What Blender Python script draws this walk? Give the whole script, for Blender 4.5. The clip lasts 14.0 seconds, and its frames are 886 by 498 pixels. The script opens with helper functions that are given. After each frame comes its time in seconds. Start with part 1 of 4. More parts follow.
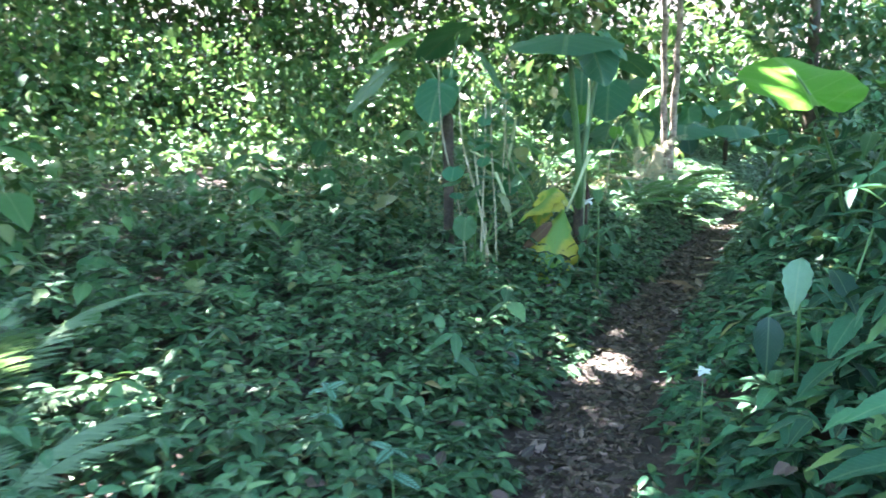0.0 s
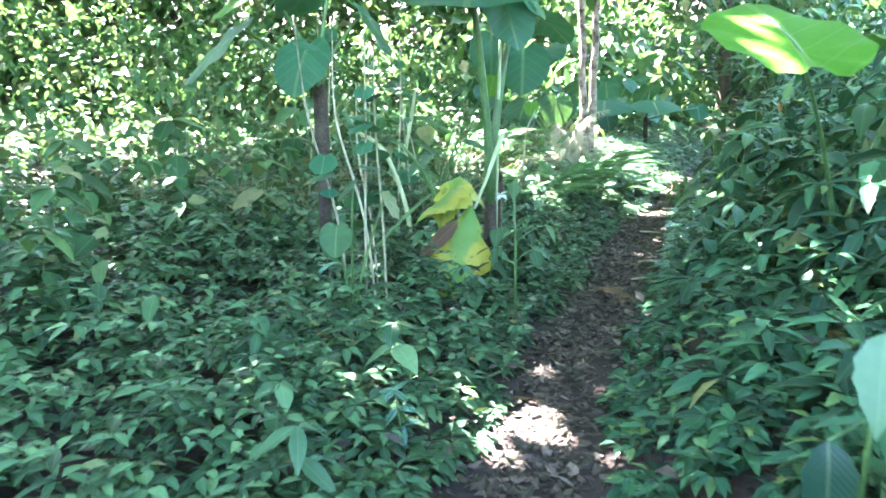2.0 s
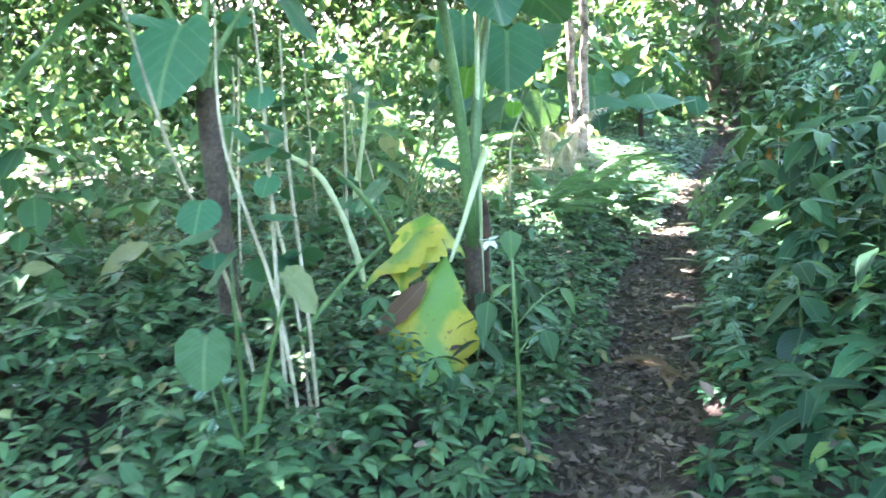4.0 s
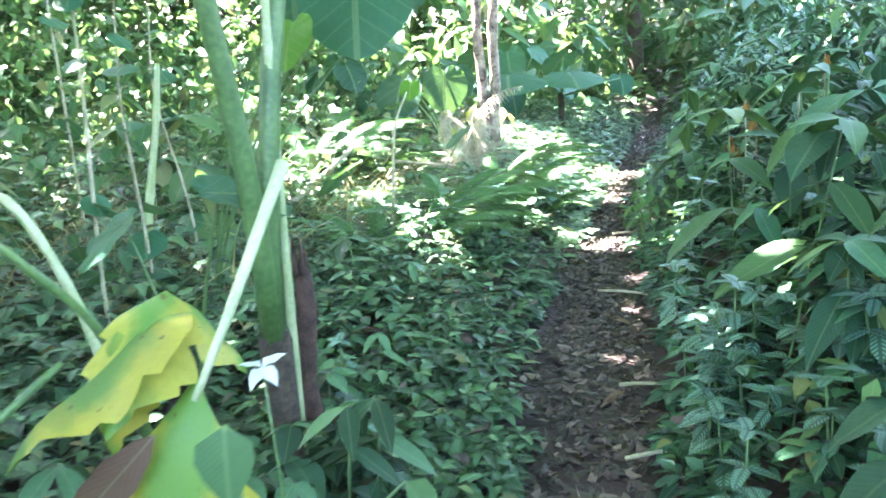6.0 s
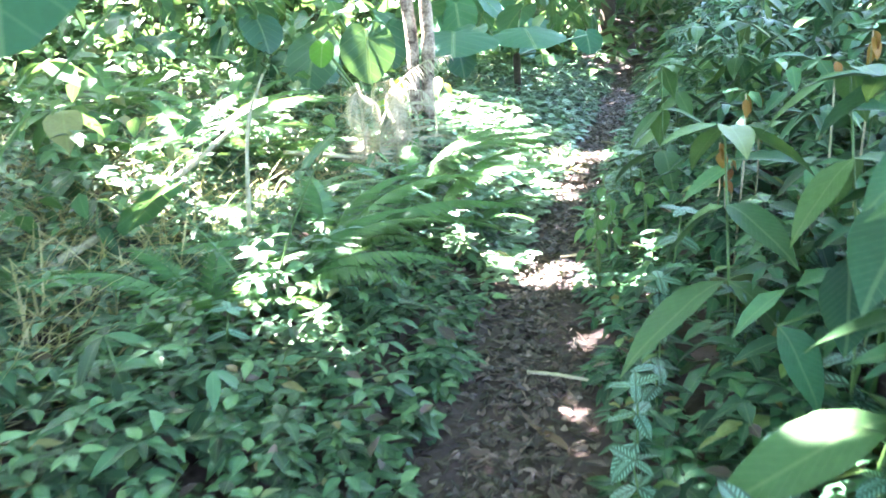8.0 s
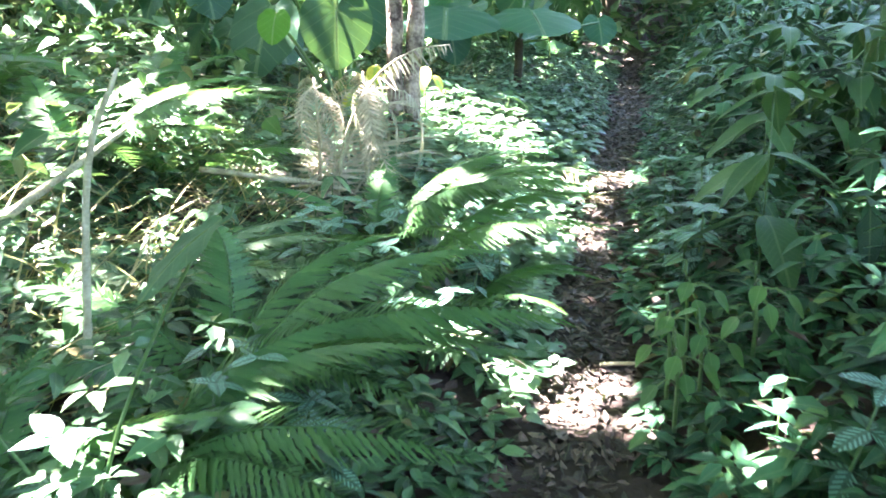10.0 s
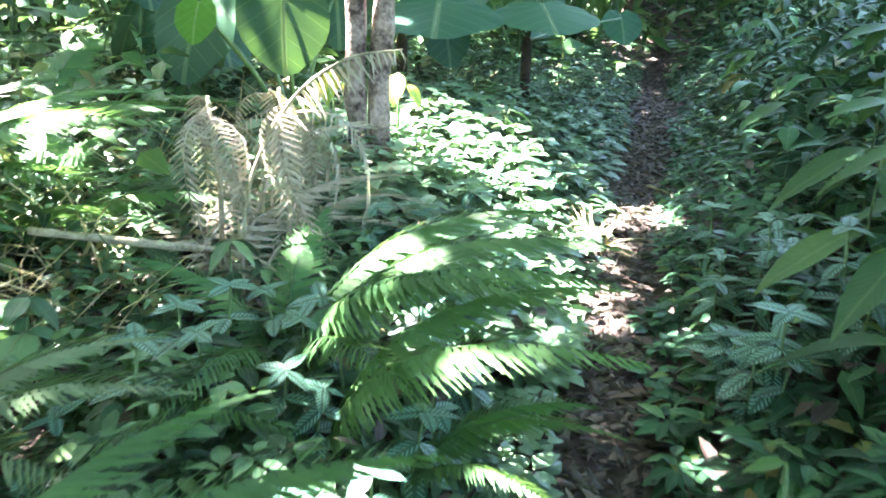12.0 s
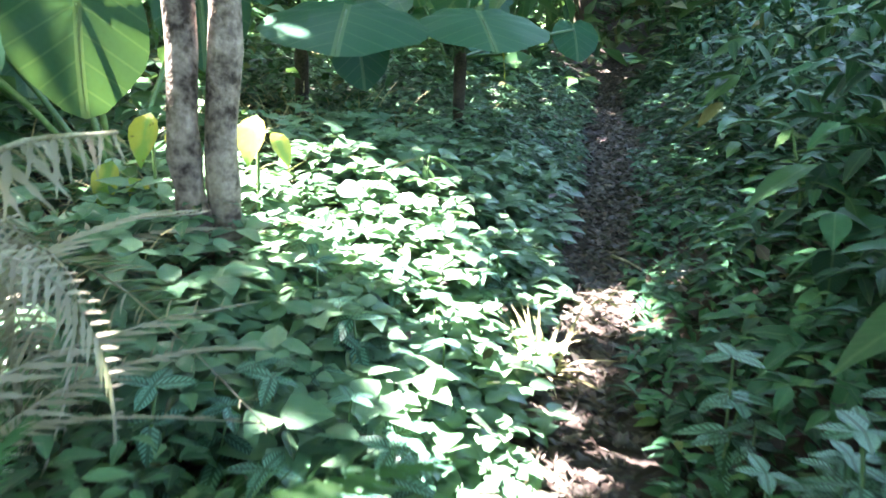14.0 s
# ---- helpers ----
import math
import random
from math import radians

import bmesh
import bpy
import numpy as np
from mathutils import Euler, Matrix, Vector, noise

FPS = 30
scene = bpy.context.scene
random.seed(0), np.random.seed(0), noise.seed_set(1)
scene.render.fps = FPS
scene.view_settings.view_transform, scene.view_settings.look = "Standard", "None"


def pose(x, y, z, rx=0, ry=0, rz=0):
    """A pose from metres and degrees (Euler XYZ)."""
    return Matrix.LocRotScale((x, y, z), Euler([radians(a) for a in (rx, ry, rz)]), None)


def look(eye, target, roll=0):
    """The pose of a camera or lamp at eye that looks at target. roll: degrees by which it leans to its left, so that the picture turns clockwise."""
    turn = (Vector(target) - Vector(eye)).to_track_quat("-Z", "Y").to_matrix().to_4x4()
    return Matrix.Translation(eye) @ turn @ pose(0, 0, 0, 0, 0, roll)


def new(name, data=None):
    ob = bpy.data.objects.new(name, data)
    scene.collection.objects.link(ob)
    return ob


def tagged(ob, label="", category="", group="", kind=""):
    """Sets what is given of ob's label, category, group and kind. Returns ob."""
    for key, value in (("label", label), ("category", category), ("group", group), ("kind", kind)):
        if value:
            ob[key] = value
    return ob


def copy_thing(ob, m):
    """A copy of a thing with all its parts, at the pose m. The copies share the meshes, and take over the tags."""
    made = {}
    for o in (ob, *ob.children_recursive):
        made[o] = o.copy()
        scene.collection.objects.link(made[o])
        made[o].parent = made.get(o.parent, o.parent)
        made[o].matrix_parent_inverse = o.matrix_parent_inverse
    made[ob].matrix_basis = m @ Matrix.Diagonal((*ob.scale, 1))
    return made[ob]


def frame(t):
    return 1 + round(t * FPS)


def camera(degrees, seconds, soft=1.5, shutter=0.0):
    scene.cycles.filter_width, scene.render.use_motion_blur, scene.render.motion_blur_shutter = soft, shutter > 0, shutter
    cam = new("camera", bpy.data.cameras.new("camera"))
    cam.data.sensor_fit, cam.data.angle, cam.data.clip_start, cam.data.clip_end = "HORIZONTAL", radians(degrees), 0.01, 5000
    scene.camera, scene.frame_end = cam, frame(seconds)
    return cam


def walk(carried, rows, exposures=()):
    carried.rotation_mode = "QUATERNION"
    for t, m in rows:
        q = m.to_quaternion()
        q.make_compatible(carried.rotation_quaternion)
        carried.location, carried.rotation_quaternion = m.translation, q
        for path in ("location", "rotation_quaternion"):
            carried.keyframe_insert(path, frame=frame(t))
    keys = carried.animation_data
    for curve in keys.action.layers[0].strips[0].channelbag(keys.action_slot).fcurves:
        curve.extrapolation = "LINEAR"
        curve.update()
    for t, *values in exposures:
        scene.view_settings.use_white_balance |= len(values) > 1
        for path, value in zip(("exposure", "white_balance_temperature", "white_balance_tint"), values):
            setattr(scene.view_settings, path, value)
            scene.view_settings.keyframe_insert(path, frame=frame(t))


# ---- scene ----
cam = camera(60.0, 14.0, soft=1.8, shutter=0.4)
PATH = [
    (0, (0.896, 1.078, 1.492), (0.799, 3.041, 1.125), -0.3),
    (0.5, (0.9, 1.458, 1.443), (0.919, 3.421, 1.06), -0.2),
    (1, (0.989, 1.727, 1.463), (1.05, 3.687, 1.069), -0.3),
    (1.5, (1.13, 2.021, 1.474), (1.226, 3.976, 1.063), -0.4),
    (2, (1.089, 2.384, 1.438), (1.205, 4.335, 1.014), -0.5),
    (2.2, (1.09, 2.586, 1.463), (1.201, 4.535, 1.026), -0.6),
    (4.3, (1.376, 4.193, 1.36), (1.562, 6.14, 0.942), -3.6),
    (4.5, (1.449, 4.359, 1.31), (1.688, 6.298, 0.884), -3.0),
    (5, (1.539, 4.757, 1.34), (1.854, 6.684, 0.906), -2.9),
    (5.5, (1.64, 5.219, 1.367), (1.981, 7.138, 0.917), -3.0),
    (6, (1.822, 5.568, 1.313), (2.174, 7.479, 0.842), -3.3),
    (6.5, (1.988, 5.892, 1.375), (2.352, 7.79, 0.86), -3.4),
    (7, (2.116, 6.229, 1.315), (2.493, 8.114, 0.763), -3.3),
    (7.5, (2.286, 6.542, 1.371), (2.675, 8.415, 0.789), -3.2),
    (8, (2.531, 6.887, 1.39), (2.936, 8.75, 0.787), -2.8),
    (8.2, (2.559, 7.026, 1.408), (2.971, 8.887, 0.801), -2.7),
    (10.3, (2.845, 8.522, 1.363), (3.315, 10.348, 0.696), 1.8),
    (10.5, (2.867, 8.588, 1.382), (3.328, 10.418, 0.72), 1.8),
    (11, (3.052, 8.834, 1.302), (3.508, 10.66, 0.627), 1.7),
    (11.5, (3.191, 9.098, 1.367), (3.64, 10.926, 0.691), 1.7),
    (12, (3.304, 9.467, 1.309), (3.739, 11.298, 0.631), 1.8),
    (12.5, (3.441, 9.722, 1.365), (3.868, 11.557, 0.696), 2.0),
    (13, (3.723, 10.031, 1.31), (4.193, 11.857, 0.643), 2.1),
    (13.5, (3.8, 10.351, 1.264), (4.336, 12.162, 0.605), 2.4),
    (14, (3.831, 10.693, 1.308), (4.392, 12.491, 0.637), 3.1),
]
walk(cam, [(t, look(eye, target, roll)) for t, eye, target, roll in PATH],
     exposures=[(0, 5.15, 6200, 9), (0.5, 5.7, 6200, 9), (1, 5.88, 6200, 9), (2.2, 5.98, 6250, 11), (4.3, 6.0, 6400, 16), (8.2, 6.35, 6400, 19), (10.3, 5.5, 6550, 16), (13, 5.42, 6500, 14), (14, 5.05, 6500, 11)])

# ---- daylight ----
SUN = Vector((-0.42, 0.36, 0.83)).normalized()      # towards the sun
world = bpy.data.worlds.new("daylight")
scene.world = world
world.use_nodes = True
sky = world.node_tree.nodes.new("ShaderNodeTexSky")
sky.sky_type = "NISHITA"
sky.sun_disc = False
sky.sun_elevation = math.asin(SUN.z)
sky.sun_rotation = math.atan2(SUN.x, SUN.y)
back = world.node_tree.nodes["Background"]
back.inputs["Strength"].default_value = 0.1
world.node_tree.links.new(sky.outputs["Color"], back.inputs["Color"])
lamp = bpy.data.lights.new("sun", "SUN")
lamp.energy, lamp.angle, lamp.color = 5.0, radians(0.53), (1.0, 0.965, 0.91)
sun = new("sun", lamp)
sun.matrix_world = look((0, 0, 0), -SUN)


# ---- materials ----
def nodes_of(name):
    m = bpy.data.materials.new(name)
    m.use_nodes = True
    t = m.node_tree
    return m, t, t.nodes["Principled BSDF"], t.nodes["Material Output"]


def mathn(t, op, a, b=None, c=None):
    n = t.nodes.new("ShaderNodeMath")
    n.operation = op
    for i, v in enumerate((a, b, c)):
        if v is None:
            continue
        if isinstance(v, (int, float)):
            n.inputs[i].default_value = v
        else:
            t.links.new(v, n.inputs[i])
    return n.outputs[0]


def ramp(t, fac, stops):
    n = t.nodes.new("ShaderNodeValToRGB")
    e = n.color_ramp.elements
    while len(e) < len(stops):
        e.new(0.5)
    for i, (p, c) in enumerate(stops):
        e[i].position, e[i].color = p, (*c, 1)
    t.links.new(fac, n.inputs[0])
    return n.outputs[0]


def mix(t, fac, a, b):
    n = t.nodes.new("ShaderNodeMix")
    n.data_type = "RGBA"
    if isinstance(fac, (int, float)):
        n.inputs[0].default_value = fac
    else:
        t.links.new(fac, n.inputs[0])
    for i, v in ((6, a), (7, b)):
        if isinstance(v, tuple):
            n.inputs[i].default_value = (*v, 1)
        else:
            t.links.new(v, n.inputs[i])
    return n.outputs[2]


def noise_tex(t, scale, detail=4.0, coord=None):
    n = t.nodes.new("ShaderNodeTexNoise")
    n.inputs["Scale"].default_value, n.inputs["Detail"].default_value = scale, detail
    if coord is None:
        coord = t.nodes.new("ShaderNodeNewGeometry").outputs["Position"]
    t.links.new(coord, n.inputs["Vector"])
    return n.outputs["Fac"]


def uv_axes(t):
    sep = t.nodes.new("ShaderNodeSeparateXYZ")
    t.links.new(t.nodes.new("ShaderNodeUVMap").outputs[0], sep.inputs[0])
    return sep.outputs[0], sep.outputs[1]


def leaf_mat(name, stops, rough=0.42, through_light=0.3, rib=0.35, silver=0.0, veins=14.0, sheen=1.0):
    """Leaf: colour by a chance value a leaf, fine mottling, a paler midrib and side veins, light passing through."""
    m, t, bsdf, out = nodes_of(name)
    geo = t.nodes.new("ShaderNodeNewGeometry")
    info = t.nodes.new("ShaderNodeObjectInfo")
    chance = mathn(t, "FRACT", mathn(t, "ADD", geo.outputs["Random Per Island"], info.outputs["Random"]))
    col = ramp(t, chance, stops)
    mott = noise_tex(t, 55.0, 5.0)
    col = mix(t, mathn(t, "MULTIPLY", mott, 0.45), col, (stops[0][1][0] * 0.45, stops[0][1][1] * 0.45, stops[0][1][2] * 0.45))
    u, v = uv_axes(t)
    side = mathn(t, "ABSOLUTE", mathn(t, "SUBTRACT", u, 0.5))
    mid = mathn(t, "LESS_THAN", side, 0.028)
    slant = mathn(t, "FRACT", mathn(t, "MULTIPLY", mathn(t, "SUBTRACT", v, mathn(t, "MULTIPLY", side, 0.55)), veins))
    vein = mathn(t, "LESS_THAN", slant, 0.1)
    lines = mathn(t, "MAXIMUM", mid, mathn(t, "MULTIPLY", vein, 0.45))
    pale = mix(t, 0.5, col, (0.30, 0.36, 0.17))
    col = mix(t, mathn(t, "MULTIPLY", lines, rib), col, pale)
    if silver:
        band = mathn(t, "MULTIPLY", mathn(t, "GREATER_THAN", side, 0.07), mathn(t, "LESS_THAN", side, 0.36))
        stripe = mathn(t, "LESS_THAN", slant, 0.52)
        col = mix(t, mathn(t, "MULTIPLY", mathn(t, "MULTIPLY", band, stripe), silver), col, (0.17, 0.34, 0.26))
    t.links.new(col, bsdf.inputs["Base Color"])
    bsdf.inputs["Roughness"].default_value = rough
    bsdf.inputs["Specular IOR Level"].default_value = 0.5 * sheen
    bump = t.nodes.new("ShaderNodeBump")
    bump.inputs["Strength"].default_value, bump.inputs["Distance"].default_value = 0.5, 0.003
    t.links.new(mathn(t, "ADD", mathn(t, "MULTIPLY", lines, -0.6), mott), bump.inputs["Height"])
    t.links.new(bump.outputs[0], bsdf.inputs["Normal"])
    tr = t.nodes.new("ShaderNodeBsdfTranslucent")
    t.links.new(mix(t, 0.4, col, (0.20, 0.36, 0.06)), tr.inputs["Color"])
    ms = t.nodes.new("ShaderNodeMixShader")
    ms.inputs[0].default_value = through_light
    t.links.new(bsdf.outputs[0], ms.inputs[1])
    t.links.new(tr.outputs[0], ms.inputs[2])
    t.links.new(ms.outputs[0], out.inputs["Surface"])
    return m


def rough_mat(name, dark, light, scale, rough=0.9, bump_m=0.01, fine=8.0):
    """Bark, soil, dry stalks: two scales of noise in colour and relief."""
    m, t, bsdf, out = nodes_of(name)
    a, b = noise_tex(t, scale, 6.0), noise_tex(t, scale * fine, 4.0)
    both = mathn(t, "ADD", mathn(t, "MULTIPLY", a, 0.6), mathn(t, "MULTIPLY", b, 0.4))
    info = t.nodes.new("ShaderNodeObjectInfo")
    both = mathn(t, "ADD", both, mathn(t, "MULTIPLY", mathn(t, "SUBTRACT", info.outputs["Random"], 0.5), 0.12))
    t.links.new(ramp(t, both, [(0.36, dark), (0.64, light)]), bsdf.inputs["Base Color"])
    bsdf.inputs["Roughness"].default_value = rough
    bump = t.nodes.new("ShaderNodeBump")
    bump.inputs["Distance"].default_value = bump_m
    t.links.new(both, bump.inputs["Height"])
    t.links.new(bump.outputs[0], bsdf.inputs["Normal"])
    return m


HERB = leaf_mat("herb_leaf", [(0, (0.010, 0.030, 0.017)), (0.35, (0.032, 0.085, 0.042)), (0.6, (0.062, 0.145, 0.07)), (0.85, (0.095, 0.205, 0.098)), (0.97, (0.17, 0.29, 0.13)), (1, (0.24, 0.17, 0.08))], 0.42, 0.09, sheen=0.55)
YOUNG = leaf_mat("young_green_leaf", [(0, (0.045, 0.125, 0.045)), (1, (0.095, 0.2, 0.055))], 0.42, 0.2, sheen=0.5)
PALE_BANK = leaf_mat("pale_bank_leaf", [(0, (0.06, 0.15, 0.08)), (1, (0.13, 0.24, 0.14))], 0.4, 0.2, sheen=0.7)
BANK = leaf_mat("bank_leaf", [(0, (0.008, 0.034, 0.022)), (0.35, (0.025, 0.085, 0.048)), (0.65, (0.045, 0.14, 0.074)), (0.9, (0.075, 0.2, 0.09)), (0.98, (0.16, 0.25, 0.08)), (1, (0.22, 0.16, 0.06))], 0.42, 0.09, sheen=0.45)
WILD = leaf_mat("shrub_leaf", [(0, (0.03, 0.08, 0.038)), (0.5, (0.055, 0.13, 0.055)), (0.85, (0.10, 0.19, 0.07)), (1, (0.26, 0.23, 0.12))], 0.45, 0.18, sheen=0.35)
# herb of the sunny patch, colour whitened to carry the sun's glare
SUNLIT_HERB = leaf_mat("sunlit_heart_leaf", [(0, (0.075, 0.17, 0.1)), (0.4, (0.13, 0.24, 0.15)), (1, (0.2, 0.32, 0.2))], 0.3, 0.2, sheen=1.3)
CROWN = leaf_mat("crown_leaf", [(0, (0.03, 0.07, 0.02)), (0.6, (0.05, 0.11, 0.03)), (1, (0.09, 0.15, 0.04))], 0.4, 0.4)
PILEA = leaf_mat("silver_striped_leaf", [(0, (0.015, 0.06, 0.045)), (1, (0.03, 0.095, 0.06))], 0.4, 0.15, 0.1, 0.85, 8.0)
FERN = leaf_mat("fern_leaflet", [(0, (0.045, 0.13, 0.05)), (0.6, (0.065, 0.17, 0.06)), (1, (0.10, 0.22, 0.07))], 0.45, 0.32, 0.25, sheen=0.6)
# sunlit copy of FERN: its brighter green holds the light on the fronds
FERN_LIT = leaf_mat("sunlit_fern_leaflet", [(0, (0.085, 0.22, 0.065)), (1, (0.14, 0.29, 0.095))], 0.45, 0.4, 0.25)
FERN_PALE = leaf_mat("pale_fern_leaflet", [(0, (0.11, 0.18, 0.10)), (1, (0.2, 0.28, 0.17))], 0.5, 0.3, 0.25, sheen=0.6)
FERN_DRY = leaf_mat("withered_fern_leaflet", [(0, (0.30, 0.24, 0.19)), (1, (0.52, 0.45, 0.37))], 0.8, 0.25, 0.2)
EAR = leaf_mat("elephant_ear_leaf", [(0, (0.022, 0.095, 0.055)), (1, (0.045, 0.145, 0.075))], 0.5, 0.22, 0.5, 0, 7.0, 0.45)
# EAR as it stands in shade: the darkness is put into its colour
EAR_SHADED = leaf_mat("shaded_elephant_ear_leaf", [(0, (0.012, 0.055, 0.03)), (1, (0.026, 0.085, 0.045))], 0.5, 0.15, 0.4, 0, 7.0, 0.4)
# EAR in sun: the glow through the blade is put into its colour
EAR_LIT = leaf_mat("sunlit_elephant_ear_leaf", [(0, (0.055, 0.175, 0.01)), (1, (0.085, 0.225, 0.016))], 0.55, 0.2, 0.5, 0, 7.0, 0.5)
YELLOW = leaf_mat("yellowing_leaf", [(0, (0.50, 0.42, 0.05)), (1, (0.56, 0.50, 0.09))], 0.5, 0.35, 0.3, 0, 7.0)
ORANGE = leaf_mat("orange_dead_leaf", [(0, (0.20, 0.05, 0.01)), (1, (0.34, 0.14, 0.02))], 0.6, 0.3)
LITTER = leaf_mat("dead_leaf", [(0, (0.018, 0.010, 0.010)), (0.5, (0.05, 0.028, 0.027)), (0.85, (0.11, 0.064, 0.058)), (1, (0.26, 0.18, 0.155))], 0.6, 0.05, 0.3)
STRAW = leaf_mat("straw_blade", [(0, (0.45, 0.36, 0.2)), (1, (0.58, 0.49, 0.30))], 0.7, 0.3, 0.1)
PETAL = leaf_mat("white_petal", [(0, (0.75, 0.76, 0.72)), (1, (0.82, 0.82, 0.78))], 0.5, 0.3, 0.05)
SOIL = rough_mat("forest_soil", (0.012, 0.007, 0.006), (0.045, 0.027, 0.024), 4.0, 0.95, 0.02)
BARK = rough_mat("mottled_bark", (0.035, 0.018, 0.014), (0.46, 0.34, 0.29), 9.0, 0.9, 0.03, 5.0)
DARKBARK = rough_mat("dark_bark", (0.02, 0.014, 0.011), (0.09, 0.065, 0.045), 10.0, 0.95, 0.015)
STALK = rough_mat("green_stalk", (0.045, 0.10, 0.03), (0.11, 0.19, 0.06), 9.0, 0.45, 0.002)
PALE = rough_mat("pale_stalk", (0.30, 0.36, 0.17), (0.48, 0.50, 0.30), 12.0, 0.5, 0.002)
DRY = rough_mat("dry_stem", (0.20, 0.17, 0.11), (0.46, 0.41, 0.29), 16.0, 0.8, 0.003)


# the yellowing leaf keeps green islands along its ribs
def half_green(m):
    t = m.node_tree
    bsdf = t.nodes["Principled BSDF"]
    old = bsdf.inputs["Base Color"].links[0].from_socket
    u, v = uv_axes(t)
    side = mathn(t, "ABSOLUTE", mathn(t, "SUBTRACT", u, 0.5))
    n = noise_tex(t, 6.0, 5.0)
    f = ramp(t, mathn(t, "SUBTRACT", n, mathn(t, "MULTIPLY", side, 0.75)), [(0.28, (0, 0, 0)), (0.42, (1, 1, 1))])
    c = mix(t, f, old, (0.12, 0.27, 0.05))
    spots = mathn(t, "GREATER_THAN", noise_tex(t, 38.0, 2.0), 0.69)
    t.links.new(mix(t, spots, c, (0.10, 0.05, 0.02)), bsdf.inputs["Base Color"])


half_green(YELLOW)

# ---- the lie of the land ----
TRAIL_Y = (-23, -6.9, 0, 2.3, 4.255, 5.06, 6.21, 7.245, 8.165, 8.97, 9.66, 10.35, 11.27, 12.765, 14.03, 15.525, 17.595, 19.32, 23, 34.5, 69)
TRAIL_X = (-3.45, -0.75, 0.45, 0.85, 1.36, 1.6, 1.98, 2.48, 2.86, 3.16, 3.47, 3.77, 4.2, 4.97, 5.72, 6.57, 7.68, 8.55, 10.7, 17.3, 34.5)
rng = np.random.default_rng(7)


def trail_x(y):
    y = np.asarray(y, float)
    return (np.interp(y - 0.5, TRAIL_Y, TRAIL_X) + np.interp(y, TRAIL_Y, TRAIL_X) + np.interp(y + 0.5, TRAIL_Y, TRAIL_X)) / 3


def offset(x, y):
    """Metres to the right of the trail's middle."""
    return (np.asarray(x, float) - trail_x(y)) * 0.88


def wave(x, y, s):
    return (np.sin(x * s + 1.3) * np.sin(y * s * 1.13 + 0.4) + np.sin(x * s * 2.1 + y * s * 1.7) * 0.5) / 1.5


def ground_z(x, y):
    x, y = np.asarray(x, float), np.asarray(y, float)
    d = offset(x, y)
    right = np.clip(d - 0.3, 0, None)
    left = np.clip(-d - 0.3, 0, None)
    z = 0.62 * (1 - np.exp(-right * 0.9)) * 1.5 + 0.06 * (1 - np.exp(-left * 6)) + 0.26 * (1 - np.exp(-left * 0.45))
    z = z + wave(x, y, 1.7) * 0.03 * np.clip(np.abs(d) - 0.2, 0, 1) + wave(x, y, 5.0) * 0.008
    far = np.clip(np.hypot(x - 4, y - 10) - 12.5, 0, 24)
    return z + 0.04 * far + 0.011 * far ** 2


# ---- mesh tools ----
def build_mesh(name, verts, loops, totals, uvs, material, smooth=True):
    me = bpy.data.meshes.new(name)
    me.vertices.add(len(verts))
    me.vertices.foreach_set("co", np.asarray(verts, np.float32).ravel())
    me.loops.add(len(loops))
    me.loops.foreach_set("vertex_index", np.asarray(loops, np.int32))
    me.polygons.add(len(totals))
    totals = np.asarray(totals, np.int32)
    me.polygons.foreach_set("loop_start", np.r_[0, np.cumsum(totals)[:-1]].astype(np.int32))
    me.polygons.foreach_set("use_smooth", np.full(len(totals), smooth))
    layer = me.uv_layers.new(name="UVMap")
    layer.data.foreach_set("uv", np.asarray(uvs, np.float32)[np.asarray(loops)].ravel())
    me.update(calc_edges=True)
    me.materials.append(material)
    return me


class Shape:
    """Vertices, faces and uv of a small piece that is laid down many times."""

    def __init__(self, verts, faces, uvs):
        self.v, self.uv = np.array(verts, float), np.array(uvs, float)
        self.loops = np.array([i for f in faces for i in f])
        self.totals = np.array([len(f) for f in faces])

    def mesh(self, name, material):
        return build_mesh(name, self.v, self.loops, self.totals, self.uv, material)

    def many(self, name, material, turns, places, sizes):
        n, k = len(places), len(self.v)
        verts = np.einsum("nij,kj->nki", turns, self.v) * np.asarray(sizes)[:, None, None] + places[:, None, :]
        loops = (self.loops[None, :] + (np.arange(n) * k)[:, None]).ravel()
        return build_mesh(name, verts.reshape(-1, 3), loops, np.tile(self.totals, n), np.tile(self.uv, (n, 1)), material)


def leaf(rows=3, width=0.5, belly=0.8, fold=0.35, droop=0.25, tooth=0.0, wavy=0.0, ragged=0.0):
    """A leaf one unit long along +y, folded along its rib, tip drooping."""
    verts, uvs, faces = [(0, 0, 0)], [(0.5, 0)], []
    for i in range(1, rows + 1):
        v = i / (rows + 1)
        w = width * 0.5 * math.sin(math.pi * v ** belly) * (1 + (tooth if i % 2 else -tooth) + ragged * math.sin(i * 1.25) * math.cos(i * 0.47))
        z = -droop * v * v + wavy * math.sin(v * 9)
        verts += [(-w, v, z + fold * w), (0, v, z), (w, v, z + fold * w - wavy)]
        uvs += [(0.5 - w / width, v), (0.5, v), (0.5 + w / width, v)]
    verts.append((0, 1, -droop))
    uvs.append((0.5, 1))
    end = len(verts) - 1
    faces += [(0, 2, 1), (0, 3, 2)]
    for i in range(rows - 1):
        a = 1 + 3 * i
        faces += [(a, a + 1, a + 4, a + 3), (a + 1, a + 2, a + 5, a + 4)]
    a = 1 + 3 * (rows - 1)
    faces += [(a, a + 1, end), (a + 1, a + 2, end)]
    return Shape(verts, faces, uvs)


